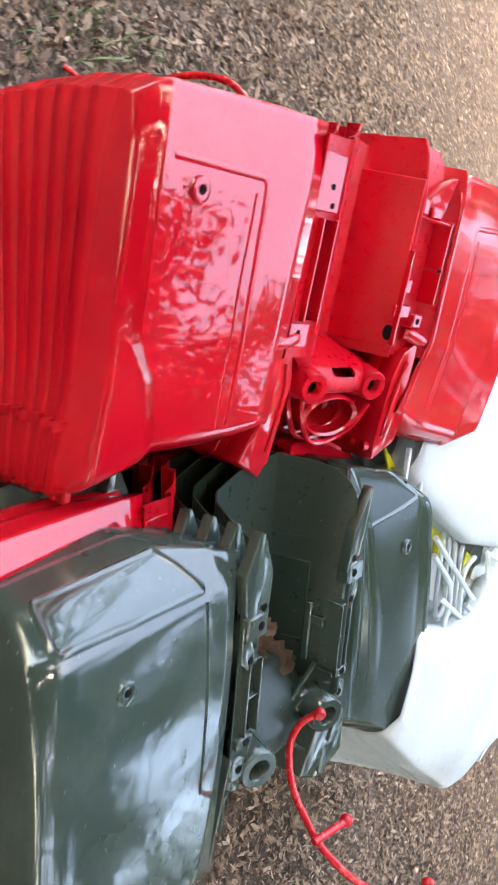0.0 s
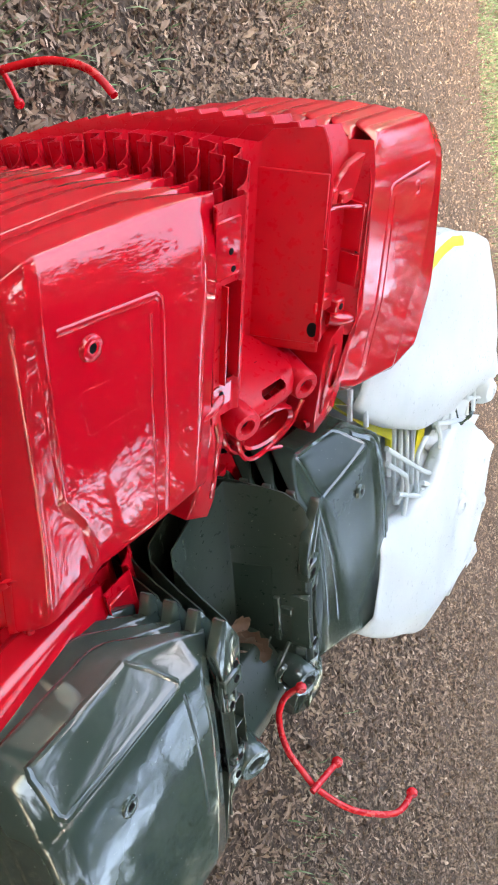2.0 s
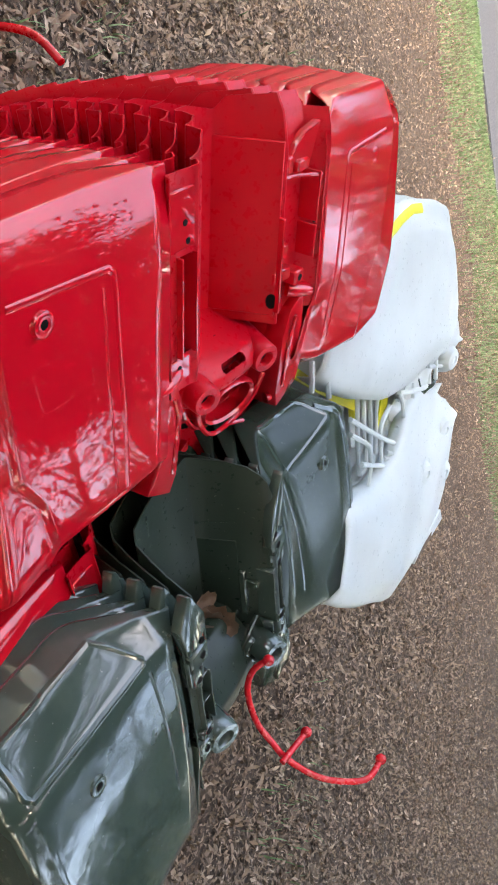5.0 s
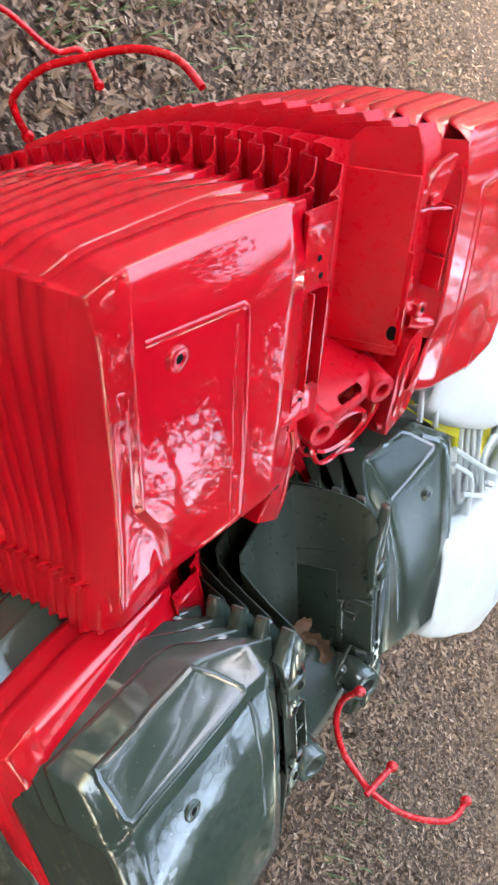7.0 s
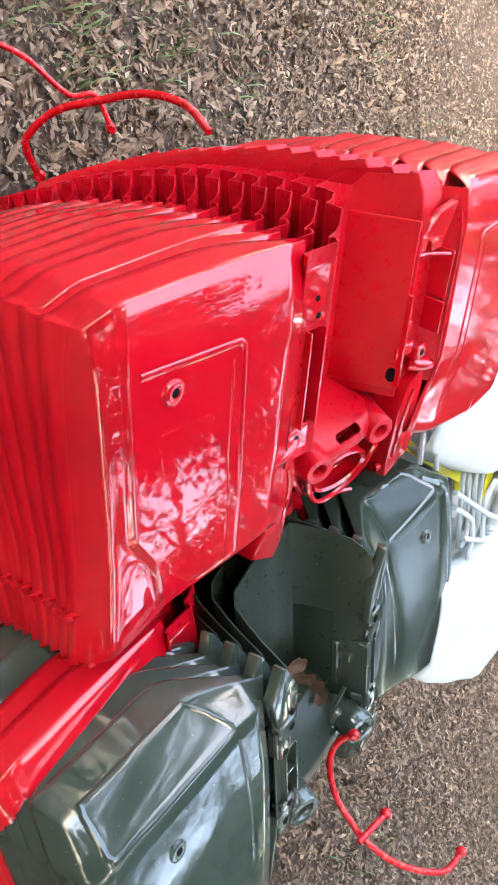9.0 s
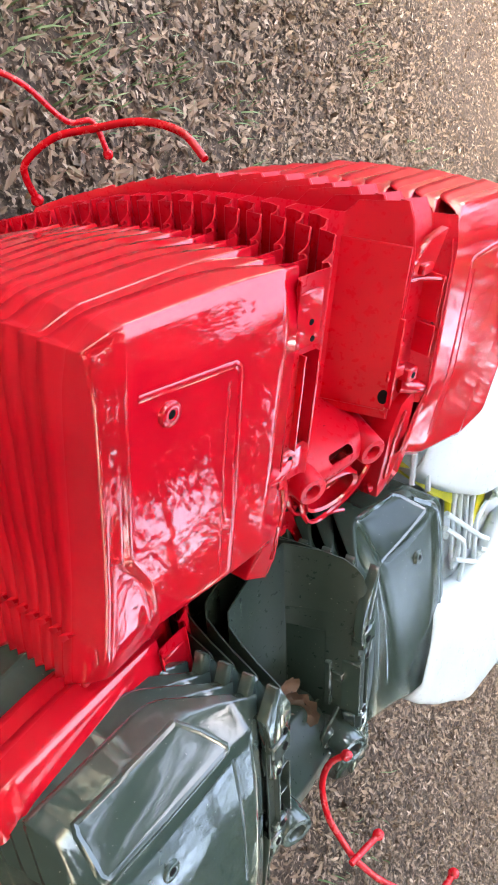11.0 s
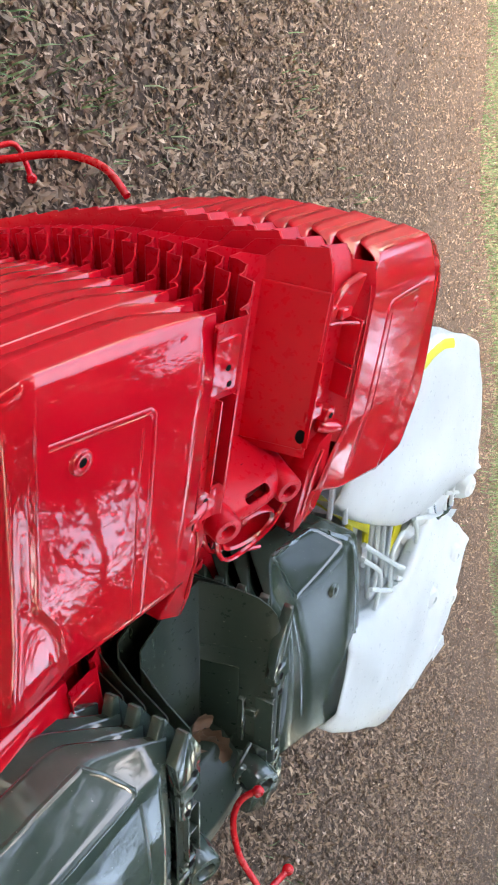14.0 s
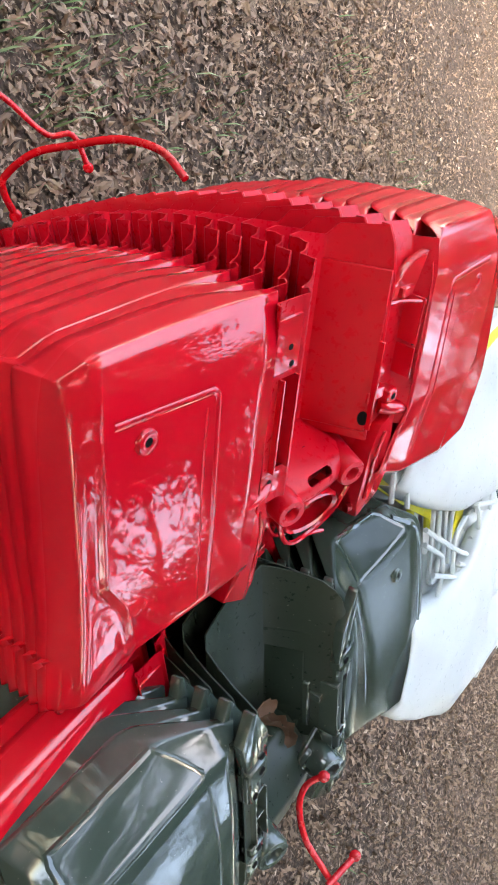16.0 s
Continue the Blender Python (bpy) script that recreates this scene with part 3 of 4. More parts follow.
    for u in (-0.090, -0.012):
        part("wall_rib", tube_bm([(u, 0.165, 0.010), (u, 0.152, -0.026), (u + 0.004, 0.138, -0.073), (u + 0.010, 0.113, -0.156)], 0.0034, 6), GREEN_MATT_SHADE if material is GREEN else material, ob)
    for w, v, u0, u1 in ((-0.110, 0.1265, -0.010, 0.150), (-0.125, 0.1220, -0.005, 0.150)):
        part("wall_rib", tube_bm([(u0, v, w), (u1, v, w)], 0.0024, 6), material, ob)
    rail_bm = box_bm((0.060, 0.130, -0.066), (0.200, 0.146, -0.048), None, 0.003)
    box_bm((0.090, 0.136, -0.050), (0.112, 0.152, -0.020), rail_bm, 0.002)
    part("wall_rail", rail_bm, material, ob)
    block = bmesh.new()
    rows = []
    for u, w, half in ((0.165, -0.165, 0.11), (0.180, -0.085, 0.12), (0.25, -0.048, 0.13), (0.31, -0.022, 0.13), (0.36, -0.026, 0.12), (0.40, -0.06, 0.10)):
        rows.append([block.verts.new((u, v * half, w - 0.010 * abs(v) ** 3)) for v in (-1, -0.6, -0.2, 0.2, 0.6, 1)])
    for a, b in zip(rows, rows[1:]):
        for j in range(5):
            block.faces.new((a[j], b[j], b[j + 1], a[j + 1]))
    soften(block, 0.006, 2, 20)
    thicken(block, 0.004)
    blk = part("mount_block", block, GREEN_MATT_SHADE if material is GREEN else material, ob)
    for v in (-0.128, 0.128):
        part("boss", lathe_bm([(0.048, -0.10), (0.044, 0.0), (0.042, 0.026), (0.039, 0.030), (0.024, 0.030), (0.021, 0.026), (0.021, -0.01), (0, -0.01)], pose(0.296, v, 0.0, 20, 4, 0), 24), material, blk)
    # thin-walled tabs with bolt holes along the trough
    for sign in (-1, 1):
        for outline in (((-0.130, 0.224, 0.014), (-0.212, 0.203, 0.026), (-0.208, 0.194, 0.028), (-0.122, 0.150, 0.022), (-0.026, 0.145, 0.016), (-0.022, 0.182, 0.016), (-0.048, 0.212, 0.014)), ((-0.036, 0.215, 0.013), (0.028, 0.172, 0.013), (0.080, 0.174, 0.012), (0.046, 0.213, 0.012)), ((0.252, 0.212, 0.006), (0.280, 0.174, 0.006), (0.338, 0.170, 0.002), (0.318, 0.206, 0.002))):
            plate = bmesh.new()
            plate.faces.new([plate.verts.new((u, sign * a, w + 0.004)) for u, a, w in outline])
            low = bmesh.ops.extrude_face_region(plate, geom=list(plate.faces))
            bmesh.ops.translate(plate, vec=(0, 0, -0.024), verts=[v for v in low["geom"] if isinstance(v, bmesh.types.BMVert)])
            soften(plate, 0.003, 2)
            part("bracket_plate", plate, material, ob)
        for u, a, w in ((-0.056, 0.166, 0.0222), (0.046, 0.186, 0.0172)):
            part("bolt_hole", disc_bm((u, sign * a, w), 0.008), HOLE_SHADE, ob)
        for u0, u1, a0, a1, w0, w1 in ((-0.080, -0.046, 0.168, 0.205, -0.010, 0.016), (-0.046, 0.002, 0.150, 0.212, -0.008, 0.024), (0.002, 0.044, 0.158, 0.200, -0.012, 0.012), (0.205, 0.232, 0.160, 0.205, -0.012, 0.018), (0.252, 0.298, 0.164, 0.212, -0.012, 0.012)):
            part("bracket", box_bm((u0, min(sign * a0, sign * a1), w0), (u1, max(sign * a0, sign * a1), w1), None, 0.004), material, ob)
        for u, a, w in ((-0.022, 0.172, 0.025), (0.026, 0.176, 0.013), (0.276, 0.188, 0.013), (0.218, 0.180, 0.019)):
            part("bolt_hole", disc_bm((u, sign * a, w), 0.0085), HOLE_SHADE, ob)
        for a in (0.150, 0.188):
            part("slot_lip", box_bm((0.052, sign * a - 0.002, -0.03), (0.206, sign * a + 0.002, 0.020), None, 0.001), material, ob)
        for u in (0.052, 0.128):
            part("slot_lip", box_bm((u - 0.002, min(sign * 0.150, sign * 0.188), -0.03), (u + 0.002, max(sign * 0.150, sign * 0.188), 0.016), None, 0.001), material, ob)
        tab = bmesh.new()
        tab.faces.new([tab.verts.new((u, sign * a, w)) for u, a, w in ((0.350, 0.252, 0.0), (0.385, 0.200, -0.012), (0.520, 0.205, -0.020), (0.470, 0.272, -0.006))])
        low = bmesh.ops.extrude_face_region(tab, geom=list(tab.faces))
        bmesh.ops.translate(tab, vec=(0.01, 0, -0.045), verts=[v for v in low["geom"] if isinstance(v, bmesh.types.BMVert)])
        soften(tab, 0.005, 2)
        part("end_tab", tab, material, ob)
        pocket = bmesh.new()
        for q in (((0.215, 0.150, -0.045), (0.215, 0.150, 0.010), (0.300, 0.160, 0.006), (0.300, 0.160, -0.045)), ((0.300, 0.160, -0.045), (0.300, 0.160, 0.006), (0.330, 0.215, 0.004), (0.330, 0.215, -0.045)), ((0.330, 0.215, -0.045), (0.330, 0.215, 0.004), (0.420, 0.205, -0.006), (0.420, 0.205, -0.055))):
            pocket.faces.new([pocket.verts.new((u, sign * a, w)) for u, a, w in q])
        bmesh.ops.remove_doubles(pocket, verts=pocket.verts, dist=0.0005)
        thicken(pocket, 0.003)
        part("pocket", pocket, material, ob)
        part("cable_guide", tube_bm([(0.20, sign * 0.14, -0.03), (0.30, sign * 0.07, -0.05), (0.40, sign * 0.12, -0.06), (0.46, sign * 0.19, -0.05)], 0.006, 6), material, ob)
    return ob


GREEN_TOP = basis((0.42, 1.565, 0.80), (0.9545, 0.1059, -0.2788), (-0.0692, 0.9880, 0.1383))
top_green = green_fender(GREEN_TOP)
m = GREEN_TOP
for i in range(12):
    m = lean(m, 0.053, -1.2, -0.7)
    low = min((m @ Vector(c)).z for c in ((-0.25, -0.66, -0.2), (0.55, -0.66, -0.14), (0.55, 0.66, -0.14), (-0.25, 0.66, -0.2)))
    if low < 0:
        break
    if 3 <= i <= 4:
        copy_thing(first, m @ pose(0.19, 0.0, -0.028))
    else:
        copy_thing(top_green, m if i < 3 else m @ pose(-0.07, -0.02, 0))



# ---------- dry leaves caught in the trough ----------
def dry_leaf(m, length, seed):
    rng = np.random.default_rng(seed)
    bm = bmesh.new()
    rows, curl = [], rng.uniform(1.0, 2.2)
    for k in range(9):
        s = k / 8
        wide = length * 0.26 * math.sin(math.pi * min(1, 0.06 + s * 0.94)) ** 0.7 * (1.25 if k % 2 else 0.8)
        a = curl * (s - 0.4)
        x, z = length * math.sin(a) / curl, length * (1 - math.cos(a)) / curl
        rows.append([bm.verts.new((x, v * wide, z + 0.5 * abs(v) * wide + rng.uniform(0, 0.003))) for v in (-1, -0.4, 0, 0.4, 1)])
    for a, b in zip(rows, rows[1:]):
        for j in range(4):
            bm.faces.new((a[j], b[j], b[j + 1], a[j + 1]))
    thicken(bm, 0.0006)
    ob = part("dry_leaf", bm, LEAF_DRY)
    ob.matrix_basis = m
    return tagged(ob, "curled dry brown leaf caught in the green fender", "leaf", "dry leaves in the trough")


LEAF_DRY = plastic("withered_leaf", (0.13, 0.075, 0.045), 0.6, (0.1, 0.06, 0.03), 0.6, 0.8)
for k, (u, v, w, rx, ry, rz, size) in enumerate(((0.165, 0.050, -0.150, 20, -30, 60, 0.085), (0.150, 0.010, -0.158, -10, -10, 140, 0.07), (0.185, 0.085, -0.125, 30, -50, 20, 0.075), (0.130, 0.075, -0.155, 0, 15, 250, 0.06), (0.175, -0.03, -0.150, 10, -40, 100, 0.055), (0.170, 0.030, -0.140, -40, -20, 200, 0.06))):
    dry_leaf(GREEN_TOP @ pose(u, v, w + 0.018, rx, ry, rz), size * 1.55, 70 + k)

# ---------- the white fender ----------
def white_fender(m):
    ob = thing("white_fender", "milky white plastic fender on a pile beside the green stack", "fender", "white fenders in the pile", m)
    # cross-sections (u, inner edge, outer edge, height) along each half
    dent = random.Random(5)
    for sign, sections in ((-1, ((-0.66, 0.300, 0.620, 0.010), (-0.60, 0.292, 0.650, 0.024), (-0.40, 0.286, 0.690, 0.030), (-0.24, 0.190, 0.716, 0.032), (-0.14, 0.050, 0.738, 0.032), (-0.02, -0.030, 0.748, 0.024), (0.12, -0.034, 0.722, 0.010), (0.24, -0.024, 0.650, 0.008), (0.34, -0.010, 0.556, 0.012), (0.40, 0.006, 0.440, 0.004), (0.46, 0.020, 0.330, -0.006), (0.51, 0.024, 0.190, -0.010), (0.56, 0.050, 0.130, -0.020))),
                           (1, ((-0.90, 0.060, 0.400, 0.000), (-0.80, 0.042, 0.450, 0.016), (-0.60, 0.010, 0.560, 0.028), (-0.38, -0.004, 0.650, 0.032), (-0.12, 0.070, 0.696, 0.030), (0.06, 0.120, 0.704, 0.022), (0.13, 0.138, 0.640, 0.018), (0.19, 0.160, 0.520, 0.012), (0.25, 0.168, 0.420, 0.016), (0.34, 0.182, 0.372, 0.002), (0.40, 0.200, 0.330, 0.006), (0.46, 0.230, 0.290, -0.014)))):
        grid = []
        for k, (u, inner, outer, w) in enumerate(sections):
            wave, span, r = 0.012 * math.sin(2.6 * k + sign), outer - inner, [dent.uniform(-0.016, 0.016) for q in range(4)]
            grid.append([(u, inner - 0.004 + wave, w - 0.075), (u + r[0], inner + wave, w - 0.020), (u, inner + 0.20 * span, w + 0.004 + r[1]), (u, inner + 0.46 * span, w + 0.010 + r[2]), (u + r[0], outer - 0.17 * span, w + r[3]), (u, outer, w - 0.034 + r[1]), (u + 0.008, outer + 0.010 + r[2], w - 0.080), (u + 0.010, outer + 0.014, w - 0.130)])
        soft = [0] + [0.18] * (len(grid) - 2) + [0]
        formed("fender_panel", loft_mesh(grid, soft, [0, 0.4, 0.3, 0.2, 0.10, 0.24, 0.3, 0], sign, 0.003, 3), WHITE, ob)
    tongue = bmesh.new()
    rows = [[tongue.verts.new((u, v, w)) for v, w in ((-0.33, -0.01), (-0.24, -0.06), (-0.16, -0.075), (-0.05, -0.06), (0.06, -0.02))] for u in (-0.12, 0.02, 0.18, 0.30)]
    for a, b in zip(rows, rows[1:]):
        for j in range(4):
            tongue.faces.new((a[j], b[j], b[j + 1], a[j + 1]))
    soften(tongue, 0.008, 2)
    thicken(tongue, 0.003)
    part("seat_channel", tongue, WHITE, ob)
    for u, v, r in ((0.30, -0.12, 0.05), (0.36, -0.30, 0.06), (0.12, -0.28, 0.045), (0.30, 0.16, 0.05)):
        part("moulded_lug", lathe_bm([(r * 1.3, -0.03), (r * 1.1, 0.01), (r * 0.8, 0.03), (r * 0.35, 0.036), (r * 0.3, 0.03), (0, 0.03)], pose(u, v, -0.01, 10, -8, 0), 16), WHITE, ob)
    return ob


WHITE_TOP = basis((0.68, 3.06, 0.86), (0.4317, 0.9008, 0.0480), (-0.8840, 0.4119, 0.2210))
white = white_fender(WHITE_TOP)
m = WHITE_TOP
for i in range(10):
    m = lean(m, 0.065, -0.6, -1.2)
    if lowest(m, -0.62, 0.5, 0.7, 0.17) < 0:
        break
    copy_thing(white, m)

# Stands in for the edge of another yellow piece that peeks out here.
strip = thing("yellow_strip", "narrow yellow strip standing in for a yellow piece peeking out", "strip", "", WHITE_TOP)
part("strip", ridge_bm(white.children[1].data, [(-0.56, 0.510), (-0.44, 0.575), (-0.34, 0.622), (-0.26, 0.640)], 0.011, None, 0.1, 0.25), YELLOW, strip)
tab = bmesh.new()
tab.faces.new([tab.verts.new(p) for p in ((0.150, -0.650, -0.014), (0.415, -0.500, 0.002), (0.345, -0.450, 0.010), (0.130, -0.590, 0.004))])
low = bmesh.ops.extrude_face_region(tab, geom=list(tab.faces))
bmesh.ops.translate(tab, vec=(0, 0, 0.016), verts=[v for v in low["geom"] if isinstance(v, bmesh.types.BMVert)])
soften(tab, 0.005, 2)
edge_tab = part("edge_tab", tab, WHITE, white)
slot = bmesh.new()
slot.faces.new([slot.verts.new(p) for p in ((0.160, -0.640, 0.0050), (0.300, -0.562, 0.0125), (0.285, -0.538, 0.0170), (0.150, -0.606, 0.0110))])
thicken(slot, 0.002)
part("slot", slot, LEAF_DRY, edge_tab, "flat brown patch marking a slot")

# moulded bridge between the two white halves, with ribs and a ragged inner edge
bridge = bmesh.new()
rows = []
for i in range(19):
    s = i / 18
    row = []
    for j in range(17):
        q = j / 16
        v = 0.115 - 0.375 * q
        start = -0.135 + 0.040 * math.sin(9.0 * q + 0.6) + (0.035 if j % 4 == 1 else 0.0)
        u = start + (0.215 - 0.05 * math.cos(5.0 * q) - start) * s
        lump = 0.006 * math.sin(31 * u + 2.0) * math.cos(26 * v) + 0.003 * math.sin(70 * u + 40 * v)
        row.append(bridge.verts.new((u, v, -0.002 - 0.022 * math.sin(math.pi * q) ** 0.7 - 0.03 * max(0.0, s - 0.75) * 4 - 0.03 * max(0.0, 0.12 - s) * 8 + lump)))
    rows.append(row)
for a, b in zip(rows, rows[1:]):
    for j in range(16):
        bridge.faces.new((a[j], b[j], b[j + 1], a[j + 1])).smooth = True
thicken(bridge, 0.004)
bridge = part("seat_bridge", bridge, WHITE, white)
for u0, v0, u1, v1 in ((-0.20, 0.02, 0.12, 0.045), (-0.18, -0.10, 0.10, -0.085), (-0.06, 0.06, -0.04, -0.20)):
    part("rib", tube_bm([(u0, v0, -0.020), ((u0 + u1) / 2, (v0 + v1) / 2, -0.012), (u1, v1, -0.022)], 0.010, 8), WHITE, bridge)
for u, v in ((0.02, -0.02), (-0.11, -0.05)):
    part("slot", disc_bm((u, v, -0.0155), 0.011, (0, 0, 0)), HOLE_SHADE, bridge)

rack = thing("wire_rack", "white bent-rod rack lying in the white pile", "rack", "", WHITE_TOP)
RACK = (((-0.643, -0.052), (-0.340, -0.126), (-0.227, -0.147)), ((-0.617, -0.100), (-0.475, -0.136), (-0.438, -0.156), (-0.414, -0.202), (-0.420, -0.290)), ((-0.285, -0.020), (-0.343, -0.077), (-0.339, -0.129), (-0.287, -0.270), (-0.308, -0.304)), ((-0.228, 0.026), (-0.160, -0.035), (-0.116, -0.215)),
        ((-0.497, -0.203), (-0.288, -0.224)), ((-0.289, -0.200), (-0.150, -0.209)), ((-0.290, -0.177), (-0.154, -0.199)), ((-0.945, 0.115), (-0.926, 0.030)), ((-0.851, 0.130), (-0.80, 0.015)), ((0.06, 0.150), (0.10, 0.060)), ((0.16, 0.170), (0.19, 0.075)), ((0.055, 0.118), (0.30, 0.130)))
DEEP = (((-0.485, 0.004), (-0.439, -0.152), (-0.400, -0.250)), ((-0.378, 0.004), (-0.330, -0.125), (-0.300, -0.250)), ((-0.308, 0.006), (-0.303, -0.050), (-0.265, -0.190)), ((-0.367, -0.143), (-0.352, -0.221), (-0.391, -0.251)), ((-0.430, 0.000), (-0.385, -0.140)))
for k, line in enumerate(RACK):
    part("bar", tube_bm([(u, v, -0.008 - 0.004 * (k % 3)) for u, v in line], 0.0085, 8), WHITE, rack)
for line in DEEP:
    part("bar", tube_bm([(u, v, -0.055) for u, v in line], 0.0085, 8), WHITE, rack)
# thin white webs below the rods
for outline, w in ((((-0.190, 0.030), (-0.030, 0.030), (0.090, -0.237), (-0.084, -0.215)), -0.135), (((-0.470, 0.010), (-0.410, 0.012), (-0.360, -0.170), (-0.420, -0.160)), -0.140), (((-0.350, 0.010), (-0.270, 0.012), (-0.200, -0.190), (-0.270, -0.180)), -0.145)):
    web = bmesh.new()
    web.faces.new([web.verts.new((u, v, w)) for u, v in outline])
    thicken(web, 0.004)
    part("web", web, WHITE, rack)
strap = thing("strap", "dark green plastic strut between the white fenders", "strut", "", WHITE_TOP)
part("bar", tube_bm([(-0.020, 0.075, -0.02), (0.010, 0.050, -0.02), (0.050, 0.022, -0.02), (0.110, 0.040, -0.02), (0.185, 0.062, -0.02), (0.210, 0.120, -0.02)], 0.011, 8), GREEN, strap)
# yellow bars of a rack that lies deeper in the pile
frame_rack = thing("yellow_rack", "bright yellow plastic rack under the white rods", "rack", "", WHITE_TOP)
for line in (((-0.437, -0.005), (-0.407, -0.071)), ((-0.085, -0.110), (0.013, -0.203)), ((-0.146, -0.230), (-0.164, -0.277)), ((-0.105, -0.282), (-0.106, -0.324)), ((-0.309, -0.319), (-0.251, -0.333)), ((-0.098, -0.343), (0.023, -0.343)), ((-0.62, 0.060), (-0.55, -0.060))):
    part("bar", tube_bm([(u, v, -0.095) for u, v in line], 0.013, 8), YELLOW, frame_rack)
for outline in (((-0.197, 0.010), (-0.131, 0.006), (-0.134, -0.117), (-0.212, -0.114)), ((-0.96, 0.110), (-0.80, 0.066), (-0.592, 0.030), (-0.425, 0.000), (-0.437, -0.040), (-0.599, -0.010), (-0.722, 0.018), (-0.90, 0.060))):
    plate = bmesh.new()
    plate.faces.new([plate.verts.new((u, v, -0.085)) for u, v in outline])
    thicken(plate, 0.006)
    part("plate", plate, YELLOW, frame_rack)


# ---------- bent rods ----------
def rod(name, label, points, radius, material, extra=(), knobs=()):
    ob = thing(name, label, "rod", "", Matrix.Translation(points[0]))
    o = Vector(points[0])
    part("bar", tube_bm([Vector(p) - o for p in points], radius, 12), material, ob)
    for pts in extra:
        part("stub", tube_bm([Vector(p) - o for p in pts], radius, 12), material, ob)
    for at in knobs:
        part("knob", lathe_bm([(0, -0.012), (0.010, -0.010), (0.0145, -0.003), (0.0145, 0.004), (0.010, 0.010), (0, 0.012)], pose(*(Vector(at) - o), 50, 30, 0), 14), material, ob)
    return ob


rod("bent_rod", "bent red plastic-coated rod lying on the green fenders",
    [(0.684, 1.674, 0.763), (0.705, 1.656, 0.719), (0.751, 1.632, 0.699), (0.824, 1.610, 0.708), (0.885, 1.604, 0.734), (0.942, 1.602, 0.765), (1.016, 1.621, 0.830), (1.069, 1.674, 0.909), (1.064, 1.738, 0.936)], 0.0080, ROD,
    [[(0.916, 1.573, 0.763), (0.912, 1.668, 0.796)]], ((0.912, 1.668, 0.796), (1.064, 1.738, 0.936), (0.686, 1.672, 0.760)))
rod("rack_rail", "arched red tube rail hooked on the stack end",
    [(-0.689, 1.810, 0.214), (-0.740, 1.781, 0.228), (-0.773, 1.773, 0.251), (-0.804, 1.787, 0.337), (-0.799, 1.804, 0.433), (-0.786, 1.818, 0.547), (-0.744, 1.820, 0.639), (-0.680, 1.801, 0.692)], 0.0084, ROD, (), ((-0.689, 1.810, 0.214),))
rod("bent_rod", "bent red rod lying by the stack on the leaves", [(-1.022, 1.994, 0.026), (-0.971, 2.059, 0.058), (-0.869, 2.138, 0.091), (-0.854, 2.191, 0.133), (-0.766, 2.220, 0.132)], 0.0078, ROD, (), ((-0.766, 2.220, 0.132),))


# ---------- ground ----------
def earth():
    mat = bpy.data.materials.new("leaf_earth")
    nt, b = links(mat)
    a = noise_node(nt, 1.3, 8.0, "Object", 0.7)
    c = noise_node(nt, 34.0, 6.0, "Object", 0.7)
    r1 = ramp(nt, c.outputs["Fac"], [(0.3, (0.035, 0.025, 0.018)), (0.5, (0.095, 0.066, 0.047)), (0.7, (0.19, 0.138, 0.10))])
    r2 = ramp(nt, a.outputs["Fac"], [(0.35, (0.6, 0.55, 0.5)), (0.7, (1, 1, 1))])
    mix = nt.nodes.new("ShaderNodeMix")
    mix.data_type, mix.blend_type = "RGBA", "MULTIPLY"
    mix.inputs["Factor"].default_value = 1
    nt.links.new(r1.outputs["Color"], mix.inputs["A"])
    nt.links.new(r2.outputs["Color"], mix.inputs["B"])
    nt.links.new(mix.outputs["Result"], b.inputs["Base Color"])
    b.inputs["Roughness"].default_value = 0.9
    bump = nt.nodes.new("ShaderNodeBump")
    bump.inputs["Strength"].default_value, bump.inputs["Distance"].default_value = 0.8, 0.03
    nt.links.new(c.outputs["Fac"], bump.inputs["Height"])
    nt.links.new(bump.outputs["Normal"], b.inputs["Normal"])
    return mat


g = bmesh.new()
xs = [-400, -60, -20, -10, -6, -4, -3, -2, -1, 0, 1, 2, 3, 4, 6, 8, 12, 20, 60, 400]
ys = [-400, -40, -10, -5, -2, 0, 1, 2, 3, 4, 5, 6, 7, 8, 9, 9.5, 10, 10.5, 11, 11.6, 20, 40, 400]
grid = [[g.verts.new((x, y, 0)) for x in xs] for y in ys]
for r0, r1 in zip(grid, grid[1:]):
    for i in range(len(xs) - 1):
        g.faces.new((r0[i], r0[i + 1], r1[i + 1], r1[i]))
tagged(part("ground", g, earth()), "brown earth under fallen leaves", "ground", "", "structure")


def leaf_material(name, pale=1.0):
    mat = bpy.data.materials.new(name)
    nt, b = links(mat)
    geo = nt.nodes.new("ShaderNodeNewGeometry")
    r = ramp(nt, geo.outputs["Random Per Island"], [(p, tuple(min(0.75, pale * v) for v in c)) for p, c in ((0.0, (0.105, 0.070, 0.046)), (0.45, (0.208, 0.143, 0.098)), (0.9, (0.295, 0.213, 0.150)), (1.0, (0.44, 0.34, 0.255)))])
    nt.links.new(r.outputs["Color"], b.inputs["Base Color"])
    b.inputs["Roughness"].default_value = 0.75
    return mat


